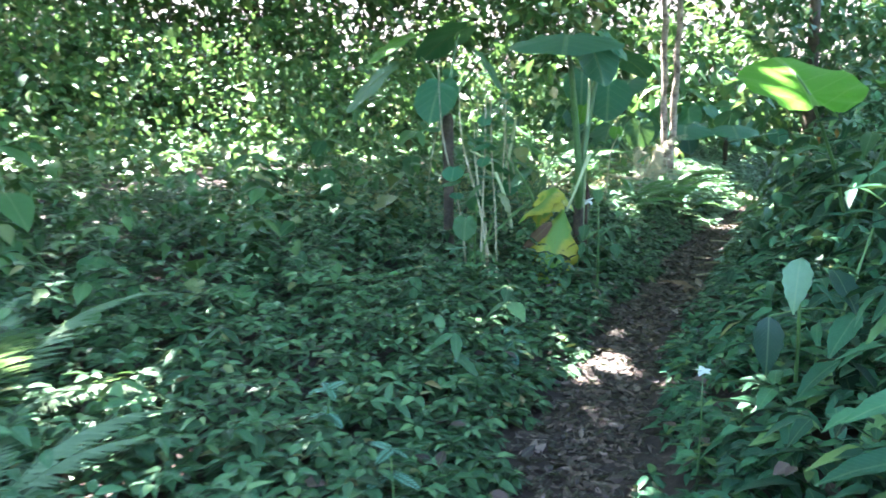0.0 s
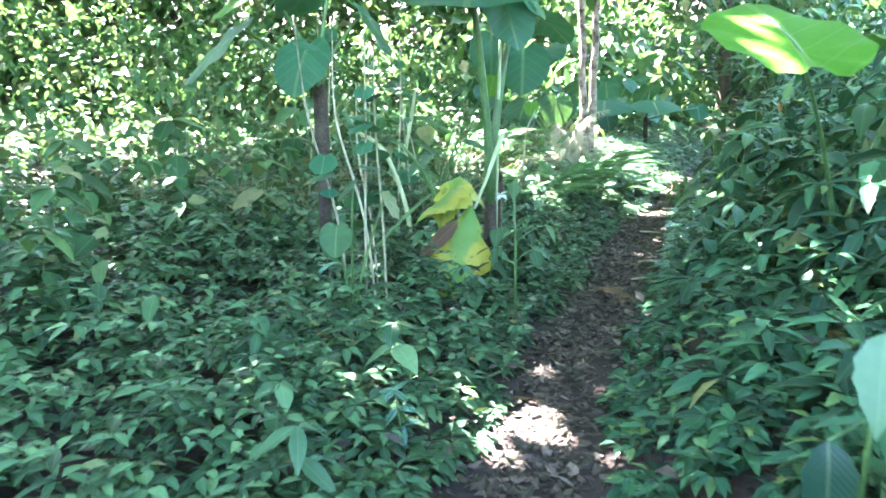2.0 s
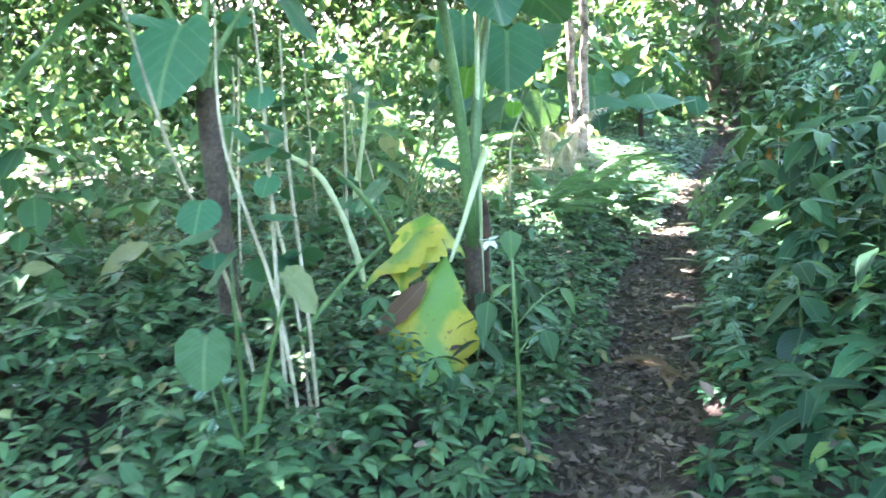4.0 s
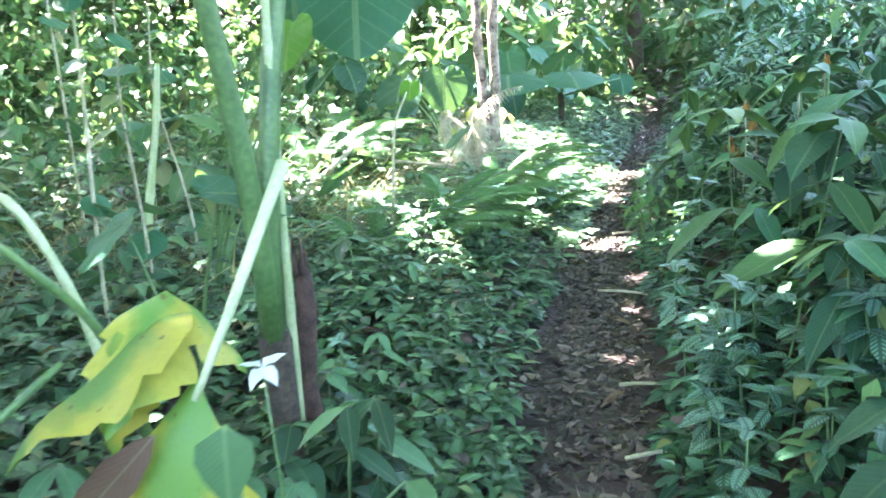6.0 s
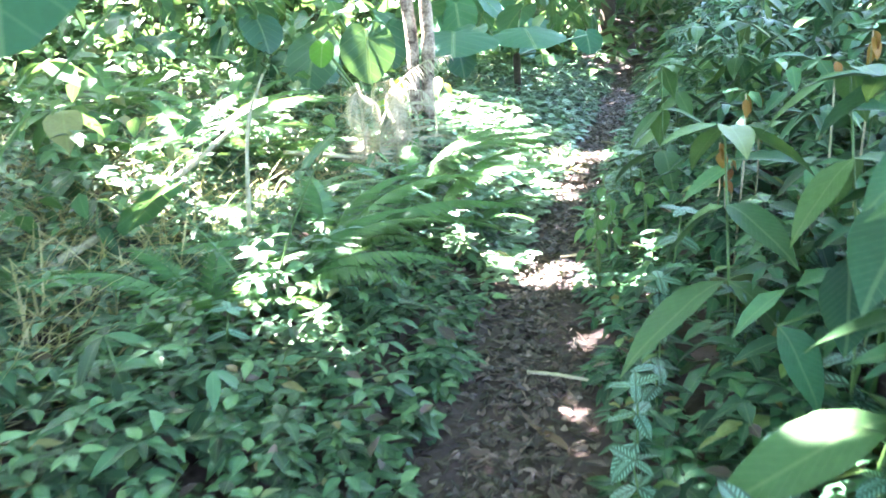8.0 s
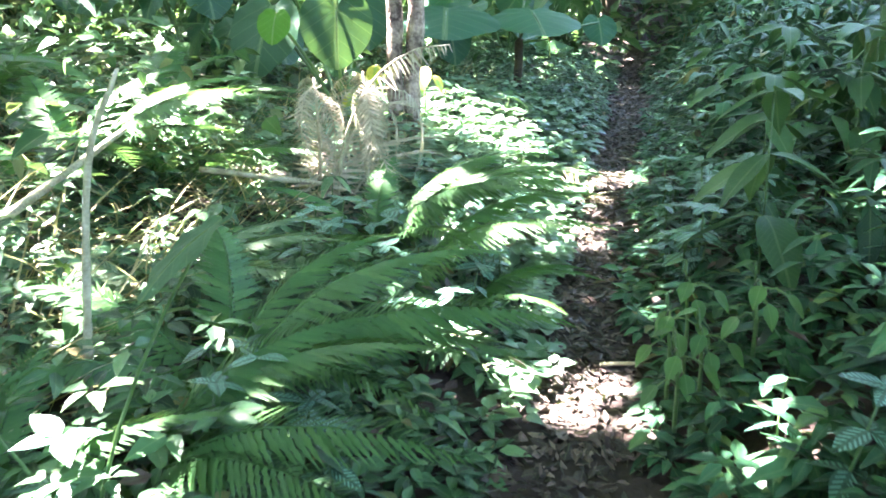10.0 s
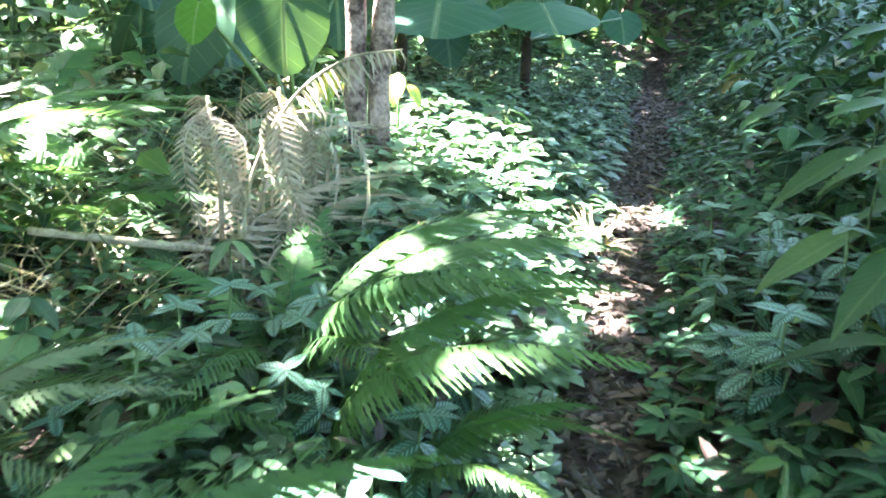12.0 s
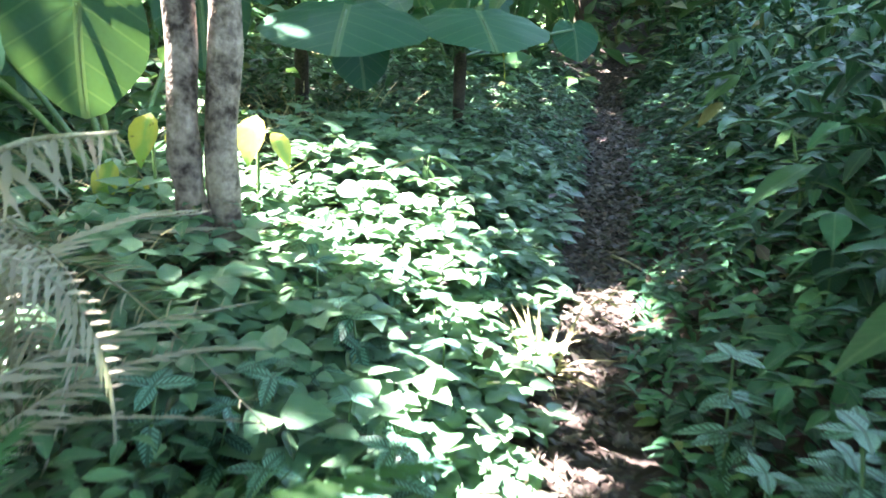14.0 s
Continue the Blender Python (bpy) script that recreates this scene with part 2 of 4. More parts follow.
def ear_leaf(length=1.0, width=0.85, cup=0.12, ripple=0.02, lobes=0.28, sectors=32, rings=5, sag=0.16):
    """An elephant-ear blade: a wide heart, hung at the point between its lobes, ribs dished."""
    verts, uvs, faces = [(0, 0, 0)], [(0.5, 0.28)], []
    for r in range(1, rings + 1):
        f = r / rings
        for s in range(sectors):
            a = 2 * math.pi * s / sectors
            back = 0.5 + 0.5 * math.cos(a)
            reach = 0.34 + 0.40 * back ** 1.6 - (lobes - 0.1) * max(0.0, -math.cos(a)) ** 14
            tip = 0.10 * max(0.0, math.cos(a)) ** 24
            x = math.sin(a) * f * (reach + 0.02) * width * 1.25
            y = math.cos(a) * f * (reach + tip)
            z = cup * (abs(math.sin(a)) * f) ** 2 - sag * f * f * back + ripple * f * f * math.sin(a * 9)
            verts.append((x * length, y * length, z * length))
            uvs.append((0.5 + x * 0.9, 0.30 + y * 0.7))
    for s in range(sectors):
        n = (s + 1) % sectors
        faces.append((0, 1 + n, 1 + s))
        for r in range(rings - 1):
            a = 1 + r * sectors
            faces.append((a + s, a + n, a + sectors + n, a + sectors + s))
    return Shape(verts, faces, uvs)


def tube(points, radii, sides=7):
    """A bent, tapered stem through the points."""
    verts, uvs, faces = [], [], []
    pts = [Vector(p) for p in points]
    for i, p in enumerate(pts):
        ahead = (pts[min(i + 1, len(pts) - 1)] - pts[max(i - 1, 0)]).normalized()
        across = ahead.orthogonal().normalized()
        other = ahead.cross(across)
        for s in range(sides):
            a = 2 * math.pi * s / sides
            q = p + (across * math.cos(a) + other * math.sin(a)) * radii[i]
            verts.append(tuple(q))
            uvs.append((s / sides, i / len(pts)))
    for i in range(len(pts) - 1):
        for s in range(sides):
            n = (s + 1) % sides
            a = i * sides
            faces.append((a + s, a + n, a + sides + n, a + sides + s))
    faces.append(tuple(range(sides))[::-1])
    faces.append(tuple(len(verts) - sides + s for s in range(sides)))
    return Shape(verts, faces, uvs)


def arc(a, b, rise, n=8, side=0.0):
    """Points from a to b, bowed up by rise."""
    a, b = Vector(a), Vector(b)
    across = (b - a).cross(Vector((0, 0, 1)))
    if across.length > 0:
        across.normalize()
    return [a.lerp(b, i / (n - 1)) + (Vector((0, 0, rise)) + across * side) * math.sin(math.pi * i / (n - 1)) for i in range(n)]


def turn_of(yaw, pitch, roll):
    """Turns for many leaves: yaw about z, pitch lifts the tip, roll about the rib."""
    cy, sy, cp, sp, cr, sr = np.cos(yaw), np.sin(yaw), np.cos(pitch), np.sin(pitch), np.cos(roll), np.sin(roll)
    zero, one = np.zeros_like(yaw), np.ones_like(yaw)
    rz = np.stack([cy, -sy, zero, sy, cy, zero, zero, zero, one], -1).reshape(-1, 3, 3)
    rx = np.stack([one, zero, zero, zero, cp, -sp, zero, sp, cp], -1).reshape(-1, 3, 3)
    ry = np.stack([cr, zero, sr, zero, one, zero, -sr, zero, cr], -1).reshape(-1, 3, 3)
    return rz @ rx @ ry


def thing(name, place, label, category, group="", kind=""):
    ob = new(name)
    ob.empty_display_size = 0.1
    ob.location = place
    return tagged(ob, label, category, group, kind)


def part(name, mesh, parent, matrix=None, label=""):
    ob = new(name, mesh)
    ob.parent = parent
    if matrix is not None:
        ob.matrix_basis = matrix
    if label:
        ob["label"] = label
    return ob


def gz(x, y):
    return float(ground_z(x, y))


# ---- ground ----
def make_ground():
    fine_x, fine_y = np.arange(-9, 17, 0.17), np.arange(-3, 27, 0.17)
    xs = np.r_[-400, -200, -100, -60, -40, -28, -20, -14, -11, fine_x, 18.5, 21, 25, 32, 45, 70, 120, 220, 400]
    ys = np.r_[-400, -200, -100, -50, -25, -12, -6, fine_y, 28, 30, 33, 38, 48, 70, 120, 220, 400]
    gx, gy = np.meshgrid(xs, ys)
    z = ground_z(gx, gy) + rng.normal(0, 0.006, gx.shape)
    verts = np.stack([gx, gy, z], -1).reshape(-1, 3)
    w, h = len(xs), len(ys)
    i = (np.arange(h - 1)[:, None] * w + np.arange(w - 1)[None, :]).ravel()
    loops = np.stack([i, i + 1, i + w + 1, i + w], -1).ravel()
    me = build_mesh("ground", verts, loops, np.full(len(i), 4), verts[:, :2] * 0.1, SOIL)
    tagged(new("ground", me), "dark brown damp forest soil with a trodden trail", "ground", kind="structure")


make_ground()

SMALL = leaf(3, 0.46, 0.72, 0.35, 0.22)
MEDIUM = leaf(2, 0.46, 0.72, 0.35, 0.22)
FLAT = leaf(1, 0.5, 0.72, 0.35, 0.2)
HEART = leaf(4, 0.72, 0.62, 0.2, 0.2)
LANCE = leaf(2, 0.36, 0.75, 0.35, 0.3)
BROAD = leaf(2, 0.62, 0.7, 0.3, 0.25)
CROWN_LEAF = leaf(1, 0.6, 0.8, 0.25, 0.2)


def sprigs(name, label, category, material, shape, xy, height, nodes, per_node, size, droop=(-0.75, 0.1), roll=0.2):
    """Herbs: a stem a plant, with whorls of leaves up it; all in one mesh."""
    bare = np.hypot((xy[:, 0] - 1.52) / 0.2, (xy[:, 1] - 6.95) / 0.28) < 1      # under the wilted leaf
    low = np.hypot((xy[:, 0] - 3.85) / 0.45, (xy[:, 1] - 11.25) / 0.4) < 1        # under the arching fern
    low |= np.hypot((xy[:, 0] - 3.15) / 0.5, (xy[:, 1] - 10.25) / 0.4) < 1
    height = np.where(low, height * 0.5, height)
    xy, height, size = xy[~bare], height[~bare], size[~bare]
    n = len(xy)
    base = np.c_[xy, ground_z(xy[:, 0], xy[:, 1])]
    lean = rng.normal(0, 0.18, (n, 2))
    places, yaws, sizes, pitches = [], [], [], []
    for k in range(nodes):
        f = 1 - 0.32 * k
        at = base + np.c_[lean * height[:, None] * f, height * f]
        start = rng.uniform(0, 6.28, n)
        for j in range(per_node):
            yaw = start + j * 6.283 / per_node + rng.normal(0, 0.25, n)
            places.append(at + np.c_[-np.sin(yaw), np.cos(yaw), np.zeros(n)] * 0.012)
            yaws.append(yaw)
            sizes.append(size * rng.uniform(0.6, 1.15, n) * (1 + 0.12 * k))
            pitches.append(rng.uniform(droop[0], droop[1], n) + (0.2 if k == 0 else 0))
    places, yaws = np.concatenate(places), np.concatenate(yaws)
    sizes, pitches = np.concatenate(sizes), np.concatenate(pitches)
    me = shape.many(name, material, turn_of(yaws, pitches, rng.normal(0, roll, len(yaws))), places, sizes)
    return tagged(new(name, me), label, category, kind="stuff")


def spread(n, x0, x1, y0, y1, keep):
    x, y = rng.uniform(x0, x1, n), rng.uniform(y0, y1, n)
    ok = keep(x, y)
    return np.c_[x[ok], y[ok]]


def edge(y, x):
    return np.interp(y, (0, 10, 11, 12.8, 14, 17, 20, 24), (0.26, 0.26, 0.19, 0.18, 0.2, 0.24, 0.14, 0.02)) + 0.04 * np.sin(y * 3.1) + 0.03 * np.sin(y * 7.7 + 1)


# low carpet beside the trail, then looser and taller herbs
for near, far, count, shape in ((0.0, 1.0, 4600, SMALL), (1.0, 2.2, 3600, MEDIUM)):
    xy = spread(60000, -4, 11, 0.2, 20, lambda x, y: (offset(x, y) < -np.maximum(edge(y, x), near)) & (offset(x, y) > -far))[:count]
    d = -offset(xy[:, 0], xy[:, 1])
    h = (0.035 + 0.27 * (1 - np.exp(-(d - 0.2) * 2.0))) * rng.uniform(0.32, 1.35, len(d)) * (1 + 0.3 * wave(xy[:, 0], xy[:, 1], 2.3))
    sprigs("ground_cover_herbs", "dense green ground-cover herbs with small pointed leaves", "undergrowth", HERB, shape, xy, h, 2, 5, 0.068 + 0.028 * rng.random(len(d)), (-0.42, 0.15))
xy = spread(30000, -8, 10, 0.2, 22, lambda x, y: (offset(x, y) < -1.9) & (offset(x, y) > -5.2))[:4400]
d = -offset(xy[:, 0], xy[:, 1])
h = rng.uniform(0.12, 0.55, len(d)) * (1 + 0.3 * wave(xy[:, 0], xy[:, 1], 2.3))
sprigs("meadow_herbs", "loose green herbs covering the forest floor", "undergrowth", HERB, MEDIUM, xy, h, 2, 5, 0.085 + 0.04 * rng.random(len(d)), (-0.42, 0.15))
xy = spread(26000, -20, 26, 3, 34, lambda x, y: (np.hypot(x - 4, y - 10) > 9) & (np.abs(offset(x, y)) > 1.6) | (np.hypot(x - 4, y - 10) > 13.5))[:4800]
sprigs("hillside_herbs", "green undergrowth covering the rising forest floor", "undergrowth", WILD, FLAT, xy, rng.uniform(0.15, 0.8, len(xy)), 2, 5, rng.uniform(0.16, 0.3, len(xy)), (-0.6, 0.2))
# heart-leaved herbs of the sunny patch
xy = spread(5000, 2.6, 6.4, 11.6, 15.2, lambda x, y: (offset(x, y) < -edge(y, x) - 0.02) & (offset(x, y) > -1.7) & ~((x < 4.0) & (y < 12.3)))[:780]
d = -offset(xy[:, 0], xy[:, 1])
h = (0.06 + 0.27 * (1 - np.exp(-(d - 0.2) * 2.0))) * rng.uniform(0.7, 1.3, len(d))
sprigs("sunny_herbs", "heart-leaved green herbs in a sunny patch", "undergrowth", SUNLIT_HERB, HEART, xy, h, 2, 4, 0.085 + 0.035 * rng.random(len(d)), (-0.35, 0.2))
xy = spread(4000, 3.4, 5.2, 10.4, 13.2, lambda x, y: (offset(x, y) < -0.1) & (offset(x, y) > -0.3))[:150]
sprigs("sunny_herbs", "low heart-leaved herbs spreading over the sunny trail edge", "undergrowth", SUNLIT_HERB, HEART, xy, rng.uniform(0.025, 0.1, len(xy)), 1, 4, rng.uniform(0.06, 0.095, len(xy)), (-0.3, 0.2))
# undergrowth of the woods on all sides
xy = spread(90000, -24, 30, -18, 36, lambda x, y: ((offset(x, y) > 3.2) | (offset(x, y) < -4.8) | (y < 0.4) | (y > 18)) & (np.abs(offset(x, y)) > 0.35) & (np.hypot(x - 4, y - 10) < 25))[:11000]
sprigs("forest_floor_herbs", "green undergrowth covering the forest floor", "undergrowth", WILD, FLAT, xy, rng.uniform(0.08, 0.5, len(xy)), 1, 5, rng.uniform(0.2, 0.42, len(xy)), (-0.5, 0.2))
# carpet between the trail and the bank
xy = spread(40000, -3, 13, 0.2, 20, lambda x, y: (offset(x, y) > edge(y, x)) & (offset(x, y) < 1.5))[:10500]
d = offset(xy[:, 0], xy[:, 1])
h = (0.04 + 0.22 * (1 - np.exp(-(d - 0.2) * 2.5))) * rng.uniform(0.5, 1.3, len(d))
sprigs("bank_herbs", "dense dark green herbs covering the bank", "undergrowth", BANK, MEDIUM, xy, h, 2, 5, 0.07 + 0.03 * rng.random(len(d)), (-0.45, 0.12))
# taller broad-leaved growth on the bank
xy = spread(7500, -2, 14, 0.6, 21, lambda x, y: (offset(x, y) > 0.5) & (offset(x, y) < 3.4) & (np.hypot(x - 4.85, y - 11.5) > 0.55))
d = offset(xy[:, 0], xy[:, 1])
h = (0.12 + 0.95 * (1 - np.exp(-(d - 0.5) * 1.3))) * rng.uniform(0.35, 1.2, len(d))
sprigs("bank_broad_herbs", "tall broad-leaved green herbs growing up the bank", "undergrowth", BANK, LANCE, xy, h, 3, 4, 0.13 + 0.08 * rng.random(len(d)), (-0.7, 0.15))


def thicket(name, label, material, shape, n, box, top, keep, size, clump=0.35):
    """Loose bushes: leaves gathered in clumps under an uneven top."""
    m = n // 14
    x, y = rng.uniform(box[0], box[1], m), rng.uniform(box[2], box[3], m)
    ok = keep(x, y)
    x, y = x[ok], y[ok]
    z = ground_z(x, y) + 0.15 + top(x, y) * rng.random(len(x)) ** 0.8
    c = np.repeat(np.c_[x, y, z], 14, axis=0) + rng.normal(0, clump, (len(x) * 14, 3)) * (1, 1, 0.6)
    c[:, 2] = np.maximum(c[:, 2], ground_z(c[:, 0], c[:, 1]) + 0.06)
    k = len(c)
    me = shape.many(name, material, turn_of(rng.uniform(0, 6.28, k), rng.uniform(-1.1, 0.3, k), rng.normal(0, 0.4, k)), c, size * rng.uniform(0.5, 1.3, k))
    return tagged(new(name, me), label, "undergrowth", kind="stuff")


def left_top(x, y):
    d = -offset(x, y)
    return np.clip((d - 1.5) * 0.5, 0.15, 3.4) * (0.75 + 0.35 * wave(x, y, 0.9))


thicket("bushes", "tangled green bushes beside the trail", WILD, BROAD, 34000, (-15, 9, 5.5, 27), left_top,
        lambda x, y: (offset(x, y) < -1.9) & (offset(x, y) > -13), 0.12)
thicket("bank_bushes", "dark green bushes along the top of the bank", BANK, LANCE, 26000, (1, 22, -1, 27),
        lambda x, y: np.clip(0.4 + (offset(x, y) - 1.2) * 1.1, 0.2, 3.6), lambda x, y: (offset(x, y) > 1.15) & (offset(x, y) < 7), 0.16, 0.28)
thicket("far_woods", "far wall of sunlit forest leaves", WILD, FLAT, 70000, (-26, 34, 19, 36),
        lambda x, y: np.clip((y - 17) * 0.6, 0.3, 8.0), lambda x, y: (np.abs(offset(x, y)) > 0.8) | (y > 23), 0.46, 0.42)
# beyond 13.5 m a tall unseen wall of leaves, added to block low skylight
thicket("woods_around", "surrounding forest undergrowth with a tall unseen leaf wall blocking low skylight", WILD, FLAT, 42000, (-24, 28, -18, 26),
        lambda x, y: 0.6 + 7.5 * (np.hypot(x - 3, y - 9) > 13.5), lambda x, y: (np.hypot(x - 3, y - 9) > 12) & ((y < -1.5) | (np.abs(offset(x, y)) > 7)), 0.52, 0.6)

# ---- trees whose crowns shade the trail ----
GAPS = [  # sunny spots: place on the ground and half-widths
    ((1.6, 5.25), (0.11, 0.16)), ((3.86, 10.48), (0.2, 0.19)), ((3.9, 10.93), (0.0, 0.06)), ((4.1, 11.32), (-0.01, 0.07)), ((4.26, 11.68), (0.0, 0.07)),
    ((4.52, 12.06), (0.1, 0.14)), ((4.72, 12.5), (0.1, 0.18)), ((4.88, 12.88), (0.1, 0.1)), ((4.55, 13.35), (0.6, 0.5)), ((4.2, 13.0), (0.14, 0.1)),
    ((5.4, 13.1), (0.05, 0.04)), ((5.7, 13.25), (0.03, 0.05)), ((5.0, 12.5), (0.03, 0.04)), ((2.75, 12.1), (0.3, 0.2)), ((3.2, 11.65), (0.08, 0.04)), ((3.72, 11.5), (-0.03, -0.05)),
    ((2.62, 10.5), (0.06, 0.04)), ((3.05, 9.6), (-0.02, -0.04)), ((2.75, 9.5), (0.1, 0.08)), ((7.5, 18.3), (0.3, 0.25)), ((6.93, 16.74), (0.1, 0.1)), ((2.2, 11.2), (0.12, 0.12)),
    ((6.555, 19.09), (0.69, 0.575)), ((8.855, 20.47), (0.69, 0.575)), ((4.278, 15.1), (0.287, 0.23)), ((9.89, 23.23), (1.035, 0.805)), ((11.5, 26.45), (1.15, 0.92)),
    ((-3.565, 16.1), (1.84, 1.38)), ((5.06, 18.86), (1.035, 0.92)), ((0.23, 15.64), (0.575, 0.46)), ((-0.5, 13.4), (0.6, 0.4)), ((-3.0, 12.4), (1.2, 0.9)), ((1.6, 17.5), (0.9, 0.7)), ((2.6, 20.2), (1.2, 1.0)),
    ((3.45, 4.68), (0.14, 0.1)), ((-1.725, 11.5), (0.3, 0.3)), ((8.05, 21.85), (1.725, 1.15)), ((-5.75, 10.35), (1.15, 1.15)), 
    ((-0.25, 3.4), (0.14, 0.1)), ((4.23, 10.13), (-0.04, -0.05)),
]
for _ in range(36):      # small chinks between the leaves
    fy0 = rng.uniform(6.5, 17)
    side = rng.choice((-1, -1, -1, 1))
    if 4.5 < fy0 < 7.5 and side < 0:
        continue
    GAPS.append(((float(trail_x(fy0)) + side * rng.uniform(0.7, 3.4), fy0), (rng.uniform(-0.07, 0.02), rng.uniform(-0.07, 0.05))))
CALM = (((2.75, 9.3), 0.5), ((3.6, 7.6), 0.9), ((4.6, 9.8), 0.9), ((3.35, 10.2), 0.3), ((2.9, 8.5), 1.0), ((2.2, 6.6), 0.9), ((2.1, 8.2), 0.9), ((0.6, 9.5), 1.5), ((3.4, 9.0), 0.7), ((5.0, 11.4), 0.7), ((5.9, 14.6), 0.6))      # spots that stay in shade
GAPS = [g for g in GAPS if g[1][0] > -0.04 or all(math.hypot(g[0][0] - a, g[0][1] - b) > r for (a, b), r in CALM)]
for _ in range(8):
    GAPS.append(((rng.uniform(1.6, 3.0), rng.uniform(10.3, 12.4)), (rng.uniform(-0.06, 0.04), rng.uniform(-0.06, 0.06))))
TREES = [(-9.0, 8.0), (-14.0, 18.0), (-7.0, 29.0), (3.0, 30.0), (10.1, 23.4), (-9.0, 2.0), (15.0, 16.0), (13.0, 6.0)]


def make_trees():
    n = 100000
    z = rng.uniform(6.5, 9.5, n)
    x = rng.uniform(-12, 15, n) + SUN.x / SUN.z * z
    y = rng.uniform(-3, 33, n) + SUN.y / SUN.z * z
    fx, fy = x - SUN.x / SUN.z * z, y - SUN.y / SUN.z * z
    open_ = np.zeros(n, bool)
    for (cx, cy), (rx, ry) in GAPS:
        wob = 1 + 0.25 * np.sin(6 * np.arctan2(fy - cy, fx - cx) + cx * 5)
        open_ |= ((fx - cx) / (rx + 0.23)) ** 2 + ((fy - cy) / (ry + 0.23)) ** 2 < wob
    off = offset(fx, fy)
    ok = ~open_ & ((np.abs(off) < 3.0) | (rng.random(n) < 0.6))
    x, y, z = x[ok], y[ok], z[ok]
    own = np.argmin(np.stack([np.hypot(x - a, y - b) for a, b in TREES]), axis=0)
    for i, (tx, ty) in enumerate(TREES):
        base = gz(tx, ty)
        t = thing("tree", (tx, ty, base - 0.05), "tall forest tree with a dark trunk and spreading leafy crown", "tree", "trees shading the trail")
        lean = rng.normal(0, 0.25, 2)
        top = (lean[0], lean[1], 8.0)
        part("trunk", tube([(0, 0, -0.2), (0.02, 0, 0.3), (lean[0] * 0.3, lean[1] * 0.3, 3), top], [0.26, 0.19, 0.15, 0.07], 12).mesh("trunk", DARKBARK), t)
        sel = np.where(own == i)[0]
        for _ in range(5):
            if len(sel) < 30:
                break
            j = sel[rng.integers(len(sel))]
            part("limb", tube(arc((lean[0] * 0.6, lean[1] * 0.6, 4.8), (x[j] - tx, y[j] - ty, z[j] - base), 0.5, 7), np.linspace(0.07, 0.015, 7), 6).mesh("limb", DARKBARK), t)
        if len(sel) < 30:
            a = rng.uniform(0, 6.28, 900)
            pts = np.c_[np.cos(a) * rng.uniform(0, 2.2, 900), np.sin(a) * rng.uniform(0, 2.2, 900), 8 + rng.normal(0, 0.9, 900)]
        else:
            pts = np.c_[x[sel] - tx, y[sel] - ty, z[sel] - base]
        k = len(pts)
        part("crown", CROWN_LEAF.many("crown", CROWN, turn_of(rng.uniform(0, 6.28, k), rng.uniform(-0.5, 0.2, k), rng.normal(0, 0.3, k)), pts, rng.uniform(0.32, 0.56, k)), t)


make_trees()


# ---- big-leaved plants ----
EAR_A, EAR_B, EAR_C = ear_leaf(), ear_leaf(width=0.78, cup=0.2, ripple=0.035), ear_leaf(width=0.95, cup=-0.04, ripple=0.012, sag=0.05)
EAR_SHAPES = {}


def ear_mesh(kind, material):
    key = (id(kind), material.name)
    if key not in EAR_SHAPES:
        EAR_SHAPES[key] = kind.mesh("leaf", material)
    return EAR_SHAPES[key]


def ear_plant(place, leaves, label="elephant-ear plant with large green leaves on tall stalks", trunk=0.0, stalk=STALK, girth=0.016, name="elephant_ear_plant"):
    """leaves: (tip of stalk, yaw the blade points to in degrees, pitch, roll, length, kind, material)"""
    x, y = place
    base = gz(x, y)
    t = thing(name, (x, y, base), label, "plant")
    crown = Vector((0, 0, trunk))
    if trunk:
        part("trunk", tube([(0, 0, -0.05), (0.005, 0, trunk * 0.4), (0, 0.01, trunk), (0, 0.01, trunk + 0.06)], [0.05, 0.042, 0.046, 0.03], 9).mesh("trunk", DARKBARK), t, None, "dark woody base")
    for top, yaw, pitch, roll, length, kind, material in leaves:
        end = Vector(top) - Vector((x, y, base))
        out = Vector((end.x - crown.x, end.y - crown.y, 0))
        pts = [crown + out * f ** 1.7 + Vector((0, 0, (end.z - crown.z) * f)) for f in np.linspace(0, 1, 7)]
        part("stalk", tube(pts, np.linspace(girth, girth * 0.6, 7), 7).mesh("stalk", stalk), t)
        blade = part("leaf", ear_mesh(kind, material), t, Matrix.Translation(pts[-1]) @ pose(0, 0, 0, pitch, roll, yaw) @ Matrix.Scale(length, 4))
        part("rib", RIBS[id(kind)], blade)
    return t


RIBS = {}
for kind, sag in ((EAR_A, 0.16), (EAR_B, 0.16), (EAR_C, 0.05)):
    RIBS[id(kind)] = tube([(0, f * 0.82, 0.002 - sag * f * f) for f in np.linspace(0, 1, 7)], np.linspace(0.011, 0.002, 7), 6).mesh("rib", STALK)


def aim(top, yaw, pitch=-20, roll=0, length=0.5, kind=None, material=None):
    return (top, yaw, pitch, roll, length, kind or EAR_A, material or EAR)


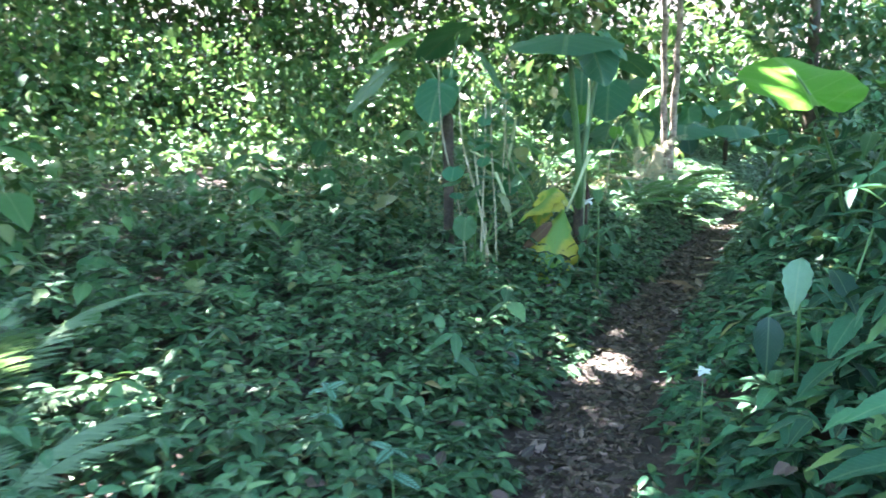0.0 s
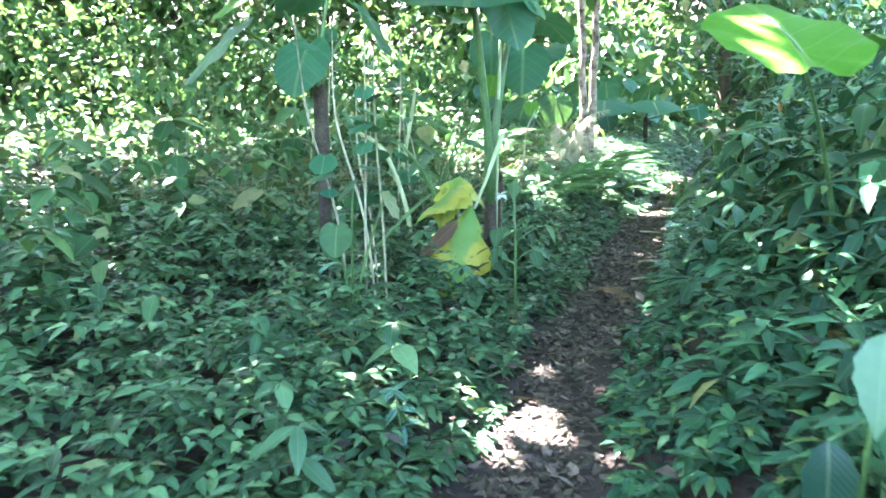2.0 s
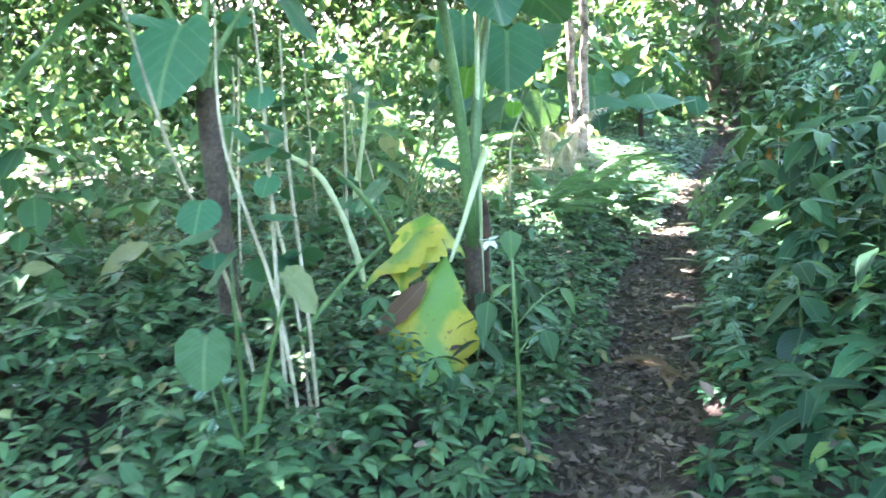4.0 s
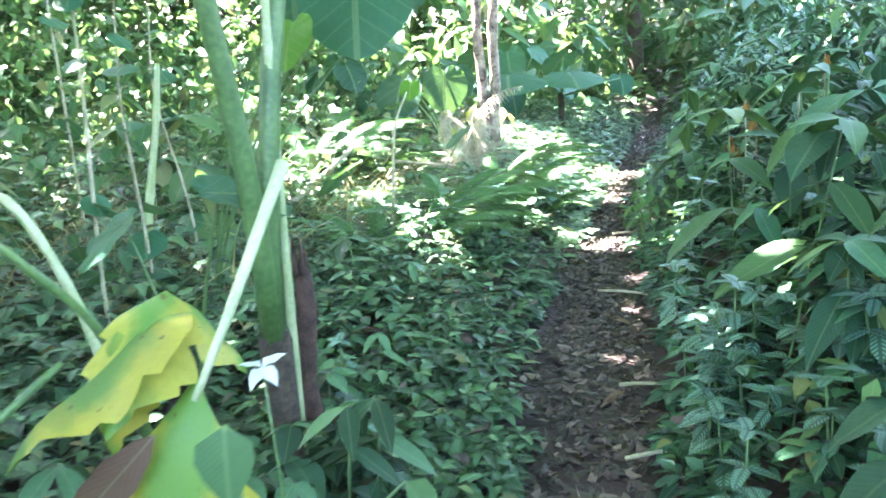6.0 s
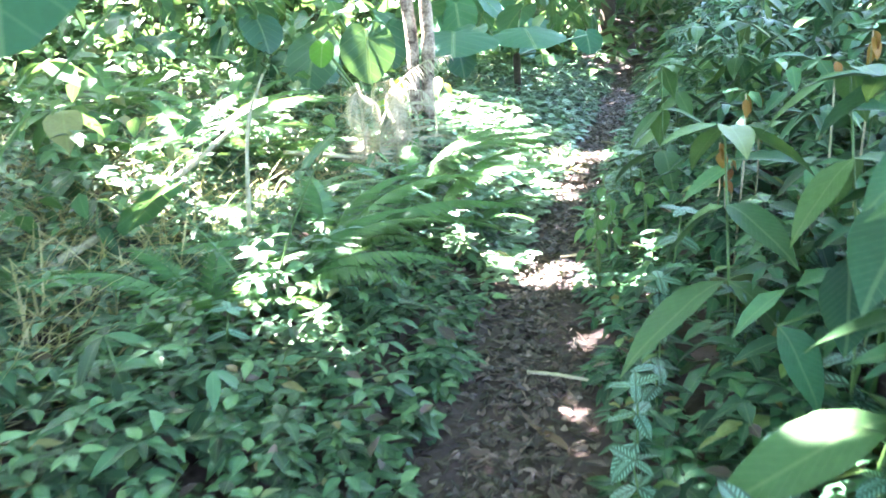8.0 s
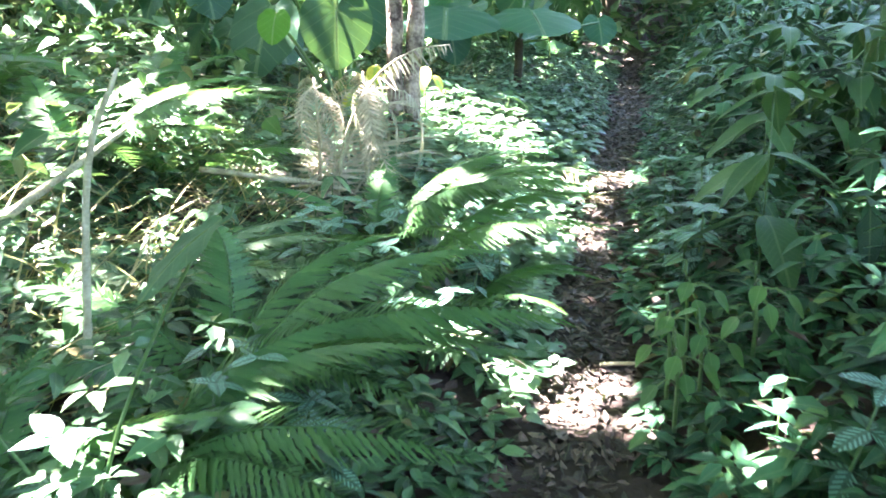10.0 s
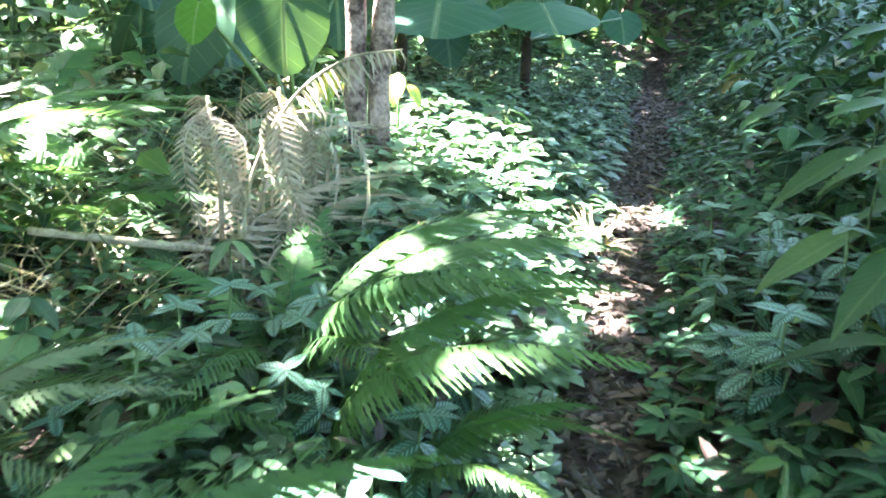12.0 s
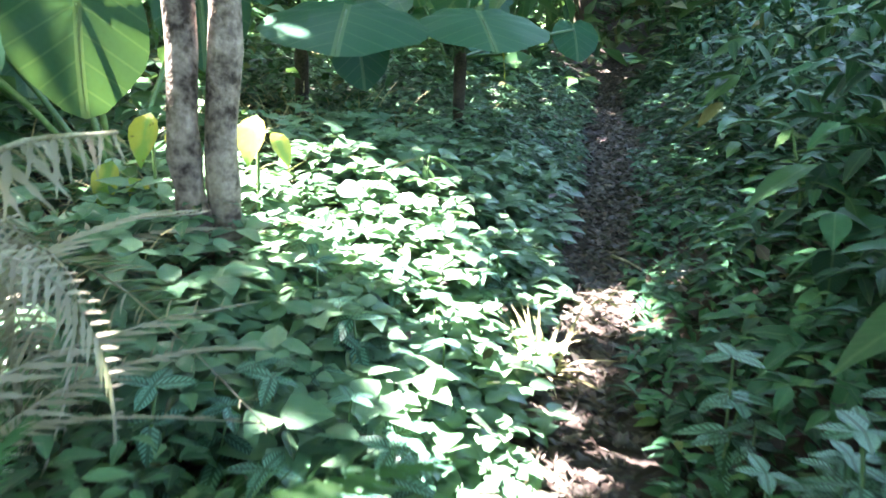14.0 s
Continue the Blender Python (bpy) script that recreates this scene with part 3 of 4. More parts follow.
# plants with the level disc leaves
ear_plant((5.48, 15.8), [aim((5.55, 15.65, 1.07), 172, -15, 0, 0.68, EAR_C), aim((4.98, 15.95, 1.1), 120, -25, 0, 0.5), aim((6.83, 16.9, 0.93), 175, -45, 0, 0.36),
                         aim((5.7, 16.3, 1.3), 20, -30, 0, 0.5), aim((5.76, 15.75, 0.82), -110, -70, 0, 0.22, None, YELLOW)], trunk=0.62)
ear_plant((4.38, 15.6), [aim((4.63, 15.45, 1.08), 165, -15, 0, 0.78, EAR_C), aim((4.75, 15.75, 0.9), 200, -60, 0, 0.4), aim((3.95, 15.7, 1.1), 80, -35, 0, 0.6),
                         aim((4.45, 16.1, 1.4), 10, -20, 0, 0.55)], trunk=0.62)
# tall plant with thick stalks at the bend
ear_plant((1.72, 7.53), [aim((1.57, 7.36, 2.02), 172, -14, 0, 0.7, EAR_C), aim((1.93, 7.78, 2.05), -120, -35, 0, 0.34)],
          "elephant-ear plant with tall thick green stalks", girth=0.034, trunk=0.52)
ear_plant((1.76, 7.58), [aim((1.8, 7.6, 1.95), -150, -50, 0, 0.42, EAR_B)], "elephant-ear plant with one slender pale stalk", girth=0.016, stalk=PALE)
ear_plant((3.47, 13.8), [aim((3.42, 13.6, 1.16), 172, -74, 0, 0.45, EAR_B, EAR_SHADED), aim((3.8, 14.9, 1.17), 190, -66, 0, 0.46, EAR_B, EAR_SHADED), aim((3.0, 13.9, 1.1), 140, -55, 0, 0.5, None, EAR_SHADED),
                         aim((3.16, 14.3, 1.3), 60, -30, 0, 0.45, None, EAR_SHADED), aim((3.02, 13.35, 1.12), 150, -60, 0, 0.2, EAR_A, EAR_LIT)], "elephant-ear plant with broad hanging leaves coloured dark for shade")
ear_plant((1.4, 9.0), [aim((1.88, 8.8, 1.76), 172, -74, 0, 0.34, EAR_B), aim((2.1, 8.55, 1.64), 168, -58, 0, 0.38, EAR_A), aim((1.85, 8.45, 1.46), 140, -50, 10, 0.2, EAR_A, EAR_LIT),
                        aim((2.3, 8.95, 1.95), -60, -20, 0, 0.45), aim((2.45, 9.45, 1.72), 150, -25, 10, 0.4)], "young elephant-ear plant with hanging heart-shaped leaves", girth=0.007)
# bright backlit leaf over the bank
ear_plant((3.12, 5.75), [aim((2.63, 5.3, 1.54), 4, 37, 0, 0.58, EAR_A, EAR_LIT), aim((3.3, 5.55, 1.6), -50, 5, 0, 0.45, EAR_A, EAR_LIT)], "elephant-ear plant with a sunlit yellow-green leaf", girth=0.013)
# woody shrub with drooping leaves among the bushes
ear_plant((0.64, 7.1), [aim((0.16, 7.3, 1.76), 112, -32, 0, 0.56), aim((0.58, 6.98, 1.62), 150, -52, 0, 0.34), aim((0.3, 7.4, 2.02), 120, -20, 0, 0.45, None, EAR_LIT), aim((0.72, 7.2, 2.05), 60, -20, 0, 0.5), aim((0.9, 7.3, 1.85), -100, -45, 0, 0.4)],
          "brown-stemmed shrub with drooping heart-shaped leaves", trunk=1.2, name="woody_shrub")
ear_plant((1.45, 7.9), [aim((1.62, 7.6, 1.02), -75, -8, 12, 0.24), aim((1.3, 7.95, 0.9), 110, -30, 0, 0.22)], "young elephant-ear plant with low bluish-green leaves", girth=0.007)
# low bluish leaf among the ferns
ear_plant((2.45, 9.8), [aim((2.74, 9.7, 0.95), 118, -22, 24, 0.2), aim((2.1, 9.95, 0.75), 60, -30, 0, 0.3)], "young elephant-ear plant with low bluish-green leaves", girth=0.005)
ear_plant((0.85, 6.1), [aim((0.88, 6.0, 0.97), 100, -35, 0, 0.13, None, WILD), aim((1.03, 6.02, 0.9), -110, -45, 0, 0.14, EAR_B, WILD), aim((0.8, 5.95, 0.76), 170, -60, 0, 0.15, EAR_B, WILD)], "young elephant-ear plant with drooping leaves", girth=0.008)
ear_plant((-0.69, 5.29), [aim((-0.69, 5.175, 0.517), 150, -35, 0, 0.16, None, WILD), aim((-0.46, 5.232, 0.46), -130, -40, 0, 0.16, EAR_B, WILD), aim((-0.805, 5.52, 0.575), 60, -30, 0, 0.16, None, WILD)], "young elephant-ear plant with drooping leaves", girth=0.008)
# broad leaves beyond the sunny patch
for px, py, hh in ((2.817, 15.525, 1.092), (2.9, 14.6, 1.035), (2.415, 15.41, 1.265), (3.91, 16.33, 1.265), (5.06, 16.79, 1.38), (6.095, 17.94, 1.15), (3.335, 18.4, 1.495), (1.38, 16.33, 1.38), (6.9, 19.78, 1.265), (5.29, 20.7, 1.61)):
    ls = []
    for i in range(5):
        a = i * 72 + rng.uniform(-25, 25)
        r = rng.uniform(0.12, 0.5)
        # nearer plants take the leaf colour darkened for shade
        ls.append(aim((px - math.sin(radians(a)) * r, py + math.cos(radians(a)) * r, hh * rng.uniform(0.65, 1.15)), a, rng.uniform(-65, -15), rng.uniform(-12, 12), rng.uniform(0.3, 0.5), EAR_A if i % 2 else EAR_B, EAR_SHADED if py < 16.6 else EAR))
    ear_plant((px, py), ls)


# ---- ferns ----
PINNA = leaf(7, 0.115, 0.5, 0.1, 0.15, 0.26)


def frond_mesh(material, length=1.0, bow=0.45, pairs=44, spread_=0.155, name="frond"):
    """A frond along +y: a bowed rib and paired toothed leaflets."""
    f = np.linspace(0.06, 0.99, pairs)
    def rib(f):
        return np.stack([np.zeros_like(f), f * (1 - 0.12 * f * f), bow * (f - 1.85 * f * f)], -1)
    places, yaws, pitches, sizes = [], [], [], []
    p = rib(f)
    for side in (-1, 1):
        yaw = side * -(1.25 - 0.35 * f) + rng.normal(0, 0.04, pairs)
        places.append(p)
        yaws.append(yaw)
        pitches.append(-0.22 - 0.3 * f + rng.normal(0, 0.06, pairs))
        sizes.append(spread_ * np.sin(np.pi * (0.12 + 0.86 * f)) ** 0.75 + 0.02)
    places, yaws, pitches, sizes = map(np.concatenate, (places, yaws, pitches, sizes))
    turns = turn_of(yaws, pitches, np.zeros(len(yaws)))
    k = len(PINNA.v)
    verts = (np.einsum("nij,kj->nki", turns, PINNA.v) * sizes[:, None, None] + places[:, None, :]).reshape(-1, 3)
    loops = (PINNA.loops[None, :] + (np.arange(len(yaws)) * k)[:, None]).ravel()
    rod = tube([tuple(q) for q in rib(np.linspace(0, 1, 8))], np.linspace(0.008, 0.002, 8), 5)
    loops = np.r_[loops, rod.loops + len(verts)]
    return build_mesh(name, np.r_[verts, rod.v] * length, loops, np.r_[np.tile(PINNA.totals, len(yaws)), rod.totals], np.r_[np.tile(PINNA.uv, (len(yaws), 1)), rod.uv], material)


FROND, FROND_LIT, FROND_DRY = frond_mesh(FERN), frond_mesh(FERN_LIT), frond_mesh(FERN_DRY, bow=0.95, spread_=0.15, pairs=24)

FROND_PALE = frond_mesh(FERN_PALE)


def fern(place, fronds, label="green fern with long arching fronds", mesh=None):
    """fronds: (yaw, lift in degrees, length)"""
    x, y = place
    t = thing("fern", (x, y, gz(x, y)), label, "fern")
    for yaw, lift, length in fronds:
        part("frond", mesh or FROND, t, pose(0, 0, 0.02, lift, rng.uniform(-15, 15), yaw) @ Matrix.Scale(length, 4))
    return t


def ring(n, length, lift, start=0, jitter=15):
    return [(start + i * 360 / n + rng.uniform(-jitter, jitter), lift + rng.uniform(-12, 12), length * rng.uniform(0.75, 1.1)) for i in range(n)]


fern((3.32, 11.5), [(-98, 48, 1.12), (-114, 52, 1.08), (-82, 52, 1.02), (-132, 52, 1.0), (-66, 52, 0.8), (-152, 46, 0.75), (150, 45, 0.7), (60, 52, 0.7), (-20, 60, 0.7)])
fern((3.42, 11.22), [(-97, 54, 0.92), (-115, 52, 0.92)], "fern fronds coloured a brighter yellow-green for sunlight", FROND_LIT)
fern((3.55, 11.0), [(-110, 46, 0.62), (-85, 44, 0.6), (-140, 46, 0.5)], "green fern with short arching fronds")
fern((2.7, 10.36), [(-82, 50, 1.0), (-97, 44, 1.05), (-112, 40, 0.95), (-60, 54, 0.85), (-135, 44, 0.75), (60, 50, 0.8), (110, 46, 0.8), (10, 56, 0.8)], "dark green fern arching in shade beside the trail")
fern((2.5, 10.05), [(-92, 46, 0.9), (-110, 42, 0.88), (-128, 40, 0.8), (-70, 52, 0.8), (150, 48, 0.6)], "dark green fern with drooping fronds")
fern((1.98, 12.3), [(-84, 50, 1.3), (-100, 52, 1.3), (-66, 54, 1.2), (-120, 46, 1.15), (-40, 58, 1.1), (-150, 48, 1.0), (90, 50, 1.1), (20, 60, 1.0), (130, 50, 1.0)], "sunlit tall fern with long arching fronds")
fern((2.185, 13.455), ring(8, 1.1, 52, -60), "tall fern with long arching fronds")
fern((1.15, 14.03), ring(8, 1.2, 52, -60), "tall fern with long arching fronds")
fern((-0.95, 3.75), ring(9, 0.95, 50, -85), "pale green fern beside the trail", FROND_PALE)
fern((2.2, 9.85), ring(9, 0.72, 48, -80), "green fern beside the trail")
fern((2.5, 11.0), [(-100, 50, 0.75), (-122, 46, 0.72), (-80, 54, 0.7), (-140, 44, 0.6), (70, 50, 0.6)], "pale green fern with drooping fronds", FROND_PALE)
fern((2.472, 12.305), ring(9, 0.85, 50, -70))
fern((2.875, 11.27), ring(7, 0.55, 46, -80), "green fern in dappled shade beside the trail")
fern((-0.55, 2.95), ring(8, 0.85, 44, -70), "pale green fern beside the trail", FROND_PALE)
fern((3.128, 11.96), [(-50, 62, 0.85), (-20, 58, 0.8), (60, 50, 0.75), (110, 40, 0.6), (-75, 55, 0.7)], "withered pale brown fern with hanging fronds", FROND_DRY)
fern((3.335, 12.995), ring(7, 0.8, 46, 0), "withered pale brown fern with hanging fronds", FROND_DRY)

FROND_DEAD = frond_mesh(FERN_DRY, bow=0.5, spread_=0.09, pairs=34)
fern((3.197, 11.845), [(-35, 48, 1.3), (-52, 40, 1.0), (20, 60, 0.9)], "bleached dead fern with narrow arching fronds", FROND_DEAD)


def hanging_fronds(x, y, z):
    t = thing("withered_fern", (x, y, gz(x, y)), "withered brown fern fronds hanging from a dead stalk", "fern")
    top = z - gz(x, y)
    part("stalk", tube([(0, 0, -0.03), (0.02, 0.01, top * 0.6), (0, 0, top)], (0.011, 0.009, 0.006), 6).mesh("stalk", DRY), t)
    for k in range(7):
        part("frond", FROND_DRY, t, pose(rng.normal(0, 0.03), rng.normal(0, 0.03), top - 0.015 * k, rng.uniform(-72, -25), rng.uniform(-30, 30), k * 51 + rng.uniform(-15, 15)) @ Matrix.Scale(rng.uniform(0.35, 0.55), 4))


for spot in ((3.128, 12.017, 0.92), (3.393, 12.3, 0.85), (3.35, 11.98, 0.95)):
    hanging_fronds(*spot)

# ---- twin trunks beyond the sunny patch ----
def twin_trunks():
    x, y = (3.81, 13.25)
    t = thing("sapling", (x, y, gz(x, y) - 0.03), "pair of slender mottled pinkish-grey tree trunks", "tree")
    for dx, lean, r in ((-0.052, -0.02, 0.055), (0.053, 0.012, 0.058)):
        f = np.linspace(0, 1, 46) ** 1.5
        pts = [(dx * (0.8 + 2 * g) + lean * (6 * g) + 0.012 * math.sin(g * 60), 0.3 * g + 0.01 * math.cos(g * 47), 7.5 * g) for g in f]
        part("trunk", tube(pts, [r * (1.3 - 0.3 * min(1, g * 30)) * (1 - 0.6 * g) * rng.uniform(0.84, 1.14) for g in f], 14).mesh("trunk", BARK), t)


twin_trunks()


# ---- the yellowing leaf at the bend ----
def yellow_leaf():
    x, y = (1.5, 7.1)
    t = thing("fallen_leaf", (x, y, gz(x, y)), "large wilted yellow and green leaf hanging from a bent stalk", "leaf")

    def at(px, py, pz):
        return Matrix.Translation(Vector((px, py, pz)) - t.location)
    blade = leaf(22, 0.52, 1.15, -0.4, 0.1, 0.03, 0.025, 0.2)
    part("blade", blade.mesh("blade", YELLOW), t, at(1.56, 7.22, 0.68) @ pose(0, 0, 0, -63, -10, 174) @ Matrix.Scale(0.72, 4), "yellow blade with green patches and brown spots")
    lobe = leaf(16, 0.72, 0.75, -0.45, 0.45, 0.05, 0.03, 0.22)
    for p, pitch, roll, yaw, size in (((1.56, 7.3, 0.8), -6, 12, 112, 0.44), ((1.5, 7.36, 0.84), -14, -8, 165, 0.34), ((1.52, 7.34, 0.82), -30, 0, -95, 0.22), ((1.4, 7.28, 0.78), -52, 0, 150, 0.26)):
        part("lobe", lobe.mesh("lobe", YELLOW), t, at(*p) @ pose(0, 0, 0, pitch, roll, yaw) @ Matrix.Scale(size, 4), "folded green and yellow lobe")
    part("brown_edge", LANCE_BIG.mesh("brown_edge", ORANGE_BROWN), t, at(1.47, 7.16, 0.58) @ pose(0, 0, 0, -66, -45, 168) @ Matrix.Scale(0.36, 4), "withered brown edge")
    part("stalk", tube([Vector(p) - t.location for p in ((1.57, 7.1, 0.67), (1.65, 7.22, 0.82), (1.73, 7.36, 0.98), (1.79, 7.46, 1.1))], (0.008, 0.012, 0.015, 0.017)).mesh("stalk", PALE), t, None, "pale green broken stalk")


LANCE_BIG = leaf(9, 0.26, 0.75, 0.5, 0.4, 0.05, 0.02)
ORANGE_BROWN = leaf_mat("brown_withered_leaf", [(0, (0.07, 0.032, 0.02)), (1, (0.15, 0.07, 0.04))], 0.75, 0.15)
yellow_leaf()


# ---- dry stems, fallen stalks, twigs ----
def smoothed(points, radii, n=5):
    """A curve through the points, with small knots and bends along it."""
    p = [Vector(q) for q in points]
    p = [p[0] * 2 - p[1], *p, p[-1] * 2 - p[-2]]
    out, rad = [], []
    for i in range(1, len(p) - 2):
        for k in range(n + (i == len(p) - 3)):
            f = k / n
            a, b, c, d = p[i - 1:i + 3]
            out.append(0.5 * ((2 * b) + (c - a) * f + (2 * a - 5 * b + 4 * c - d) * f * f + (3 * b - a - 3 * c + d) * f ** 3))
            rad.append((radii[i - 1] * (1 - f) + radii[min(i, len(radii) - 1)] * f) * rng.uniform(0.86, 1.14))
    return out, rad


def stem(name, label, category, points, radii, material, group=""):
    base = Vector(points[0])
    t = thing(name, base, label, category, group)
    points, radii = smoothed(points, radii)
    part("stalk", tube([p - base for p in points], radii, 7).mesh("stalk", material), t)
    return t


for i, (x, y, hh) in enumerate(((0.97, 6.5, 1.6), (1.02, 6.56, 1.5), (0.9, 6.64, 1.55), (0.8, 6.75, 1.6), (0.97, 6.8, 1.3), (0.575, 7.705, 1.725), (1.092, 8.395, 1.61), (1.208, 8.74, 1.495), (0.345, 8.74, 1.725), (1.322, 9.43, 1.495), (0.862, 9.2, 1.495))):
    z = gz(x, y)
    lx, ly = rng.normal(0, 0.15, 2)
    t = stem("dry_stem", "thin pale dry plant stem with a few leaves", "plant stem", [(x, y, z - 0.02), (x + lx * 0.3, y + ly * 0.4, z + hh * 0.35), (x + lx, y + ly, z + hh * 0.7), (x + lx * 1.1, y + ly * 2, z + hh)], (0.008, 0.007, 0.006, 0.003), DRY, "dry stems at the bend")
    for k in range(6):
        f = 0.25 + 0.7 * rng.random()
        part("leaf", SMALL.mesh("leaf", HERB) if (i, k) == (0, 0) else bpy.data.meshes["leaf"], t, Matrix.Translation((lx * f, ly * f * 1.6, hh * f)) @ pose(0, 0, 0, rng.uniform(-50, 0), 0, rng.uniform(0, 360)) @ Matrix.Scale(rng.uniform(0.07, 0.14), 4))
stem("fallen_stalk", "grey-green fallen stalk leaning over the herbs", "plant stem", [(0.75, 6.8, 0.25), (0.95, 6.9, 0.47), (1.12, 7.05, 0.62), (1.3, 7.2, 0.75)], (0.012, 0.011, 0.01, 0.008), STALK)
stem("bent_stalk", "grey-green bent stalk rising behind the wilted leaf", "plant stem", [(1.4, 7.55, 0.2), (1.34, 7.45, 0.68), (1.22, 7.34, 0.93), (1.1, 7.28, 1.08)], (0.014, 0.013, 0.011, 0.008), STALK)
stem("bent_stalk", "pale dry bent stalk rising from the herbs", "plant stem", [(1.2, 8.0, 0.115), (1.15, 8.0, 0.55), (1.0, 8.02, 0.95), (0.8, 8.05, 1.1)], (0.02, 0.018, 0.015, 0.01), PALE)
stem("bent_stalk", "pale dry upright stalk among the bushes", "plant stem", [(1.092, 9.2, 0.115), (1.127, 9.2, 0.632), (1.219, 9.223, 1.092), (1.265, 9.223, 1.38)], (0.022, 0.02, 0.016, 0.01), PALE)
stem("fallen_branch", "pale dry branch lying across the ferns", "branch", [(1.3, 10.2, 0.3), (1.75, 10.75, 0.45), (2.05, 11.2, 0.6), (2.35, 11.6, 0.78)], (0.022, 0.02, 0.017, 0.01), DRY)
stem("fallen_branch", "pale dry forked branch lying in the herbs", "branch", [(2.6, 11.85, 0.55), (2.95, 11.82, 0.5), (3.2, 11.86, 0.44), (3.4, 11.9, 0.31)], (0.014, 0.013, 0.011, 0.008), DRY)
DEAD_FROND = [(3.2, 11.86, 0.25), (3.24, 11.86, 0.65), (3.38, 11.88, 0.92), (3.55, 11.87, 1.05), (3.71, 11.78, 1.09)]
dead = stem("dead_stalk", "bleached dead fern frond arching over the sunny patch", "plant stem", DEAD_FROND, (0.007, 0.006, 0.006, 0.005, 0.003), DRY)
path_ = smoothed(DEAD_FROND, (0.007, 0.006, 0.006, 0.005, 0.003))[0]
line_ = np.array([tuple(Vector(p) - dead.location) for p in path_])
along = np.linspace(0.35, 0.99, 26)
at = np.stack([np.interp(along * (len(line_) - 1), np.arange(len(line_)), line_[:, k]) for k in range(3)], -1)
heading = math.atan2(-(line_[-1][0] - line_[0][0]), line_[-1][1] - line_[0][1])
leaflet = PINNA.mesh("leaflet", FERN_DRY)
for k, f in enumerate(along):
    size = 0.035 + 0.085 * math.sin(math.pi * (0.2 + 0.75 * (f - 0.35) / 0.64))
    for side in (-1, 1):
        part("leaflet", leaflet, dead, pose(*at[k], -43 + rng.normal(0, 11), rng.normal(0, 15), math.degrees(heading) + side * 57 + rng.normal(0, 8)) @ Matrix.Scale(size * rng.uniform(0.8, 1.15), 4))
stem("dead_stalk", "bleached dead stalk among the ferns", "plant stem", [(2.357, 10.235, 0.057), (2.392, 10.292, 0.46), (2.438, 10.35, 0.92), (2.53, 10.35, 1.15)], (0.012, 0.011, 0.009, 0.005), DRY)
for a, b in (((2.772, 7.682, 0.034), (3.001, 7.682, 0.034)), ((2.99, 8.223, 0.034), (3.162, 8.165, 0.034)), ((1.495, 5.865, 0.034), (1.725, 6.095, 0.034)), ((3.393, 9.43, 0.034), (3.622, 9.258, 0.034)), ((5.692, 13.857, 0.046), (5.75, 13.627, 0.046)), ((4.025, 10.695, 0.034), (4.255, 10.637, 0.034))):
    stem("twig", "pale dry twig lying on the trail", "twig", arc(a, b, 0.012, 5, 0.01), (0.008, 0.008, 0.007, 0.006, 0.003), DRY, "twigs on the trail")


# ---- leaf litter on the trail ----
def litter(name, label, shape, n, size, material):
    y = rng.uniform(0.6, 23, n)
    x = trail_x(y) + rng.normal(0, 0.17, n)
    p = np.c_[x, y, ground_z(x, y) + rng.uniform(0.008, 0.022, n)]
    me = shape.many(name, material, turn_of(rng.uniform(0, 6.28, n), rng.normal(0.05, 0.2, n), rng.normal(0, 0.35, n)), p, size * rng.uniform(0.5, 1.35, n))
    tagged(new(name, me), label, "leaf litter", kind="stuff")


litter("leaf_litter", "brown and purplish dead leaves covering the trail", leaf(3, 0.55, 0.75, -0.5, 0.15, 0, 0.05), 9000, 0.062, LITTER)
litter("curled_litter", "small curled brown leaf scraps on the trail", leaf(2, 0.35, 0.8, 0.9, -0.3), 7000, 0.042, LITTER)
litter("twig_litter", "thin dry twigs scattered over the trail", leaf(1, 0.06, 0.8, 0.5, 0.0), 1500, 0.11, LITTER)


# ---- silver-striped herbs ----
def herb_plant(name, label, category, group, material, shape, height, whorls, size, tilt=-18):
    t = thing(name, (0, 0, -50), label, category, group)
    part("stem", tube([(0, 0, -0.03), (0.004, 0, height * 0.5), (0, 0.005, height)], (0.005, 0.004, 0.003), 5).mesh("stem", STALK), t)
    me = shape.mesh("leaf", material)
    for k in range(whorls):
        n = 4 if k == 0 else 3
        for j in range(n):
            part("leaf", me, t, pose(0, 0, height * (1 - 0.28 * k), tilt - 10 * k + rng.uniform(-14, 14), rng.uniform(-14, 14), j * 360 / n + k * 48 + rng.uniform(-18, 18)) @ Matrix.Scale(size * (0.8 + 0.22 * k) * rng.uniform(0.85, 1.15), 4))
    return t


def plant_out(models, spots, low=0.8, high=1.2):
    """The first spots take the models themselves, the rest copies."""
    for i, (x, y) in enumerate(spots):
        s = rng.uniform(low, high)
        m = pose(x, y, gz(x, y), rng.uniform(-9, 9), rng.uniform(-9, 9), rng.uniform(0, 360))
        if i < len(models):
            models[i].matrix_basis = m
        else:
            c = copy_thing(models[i % len(models)], m)
            c.scale = (s, s, s)


STRIPED = leaf(4, 0.5, 0.72, 0.15, 0.15, 0.0, 0.0)
models = [herb_plant("striped_herb", "low herb with dark leaves striped in silver", "herb", "silver-striped herbs", PILEA, STRIPED, hh, w, 0.1, 2) for hh, w in ((0.2, 2), (0.27, 3), (0.34, 3))]
spots = [tuple(p) for p in spread(900, 1, 7, 5, 14.5, lambda x, y: (offset(x, y) > 0.34) & (offset(x, y) < 1.0) & (wave(x, y, 1.1) > -0.25))[:75]]
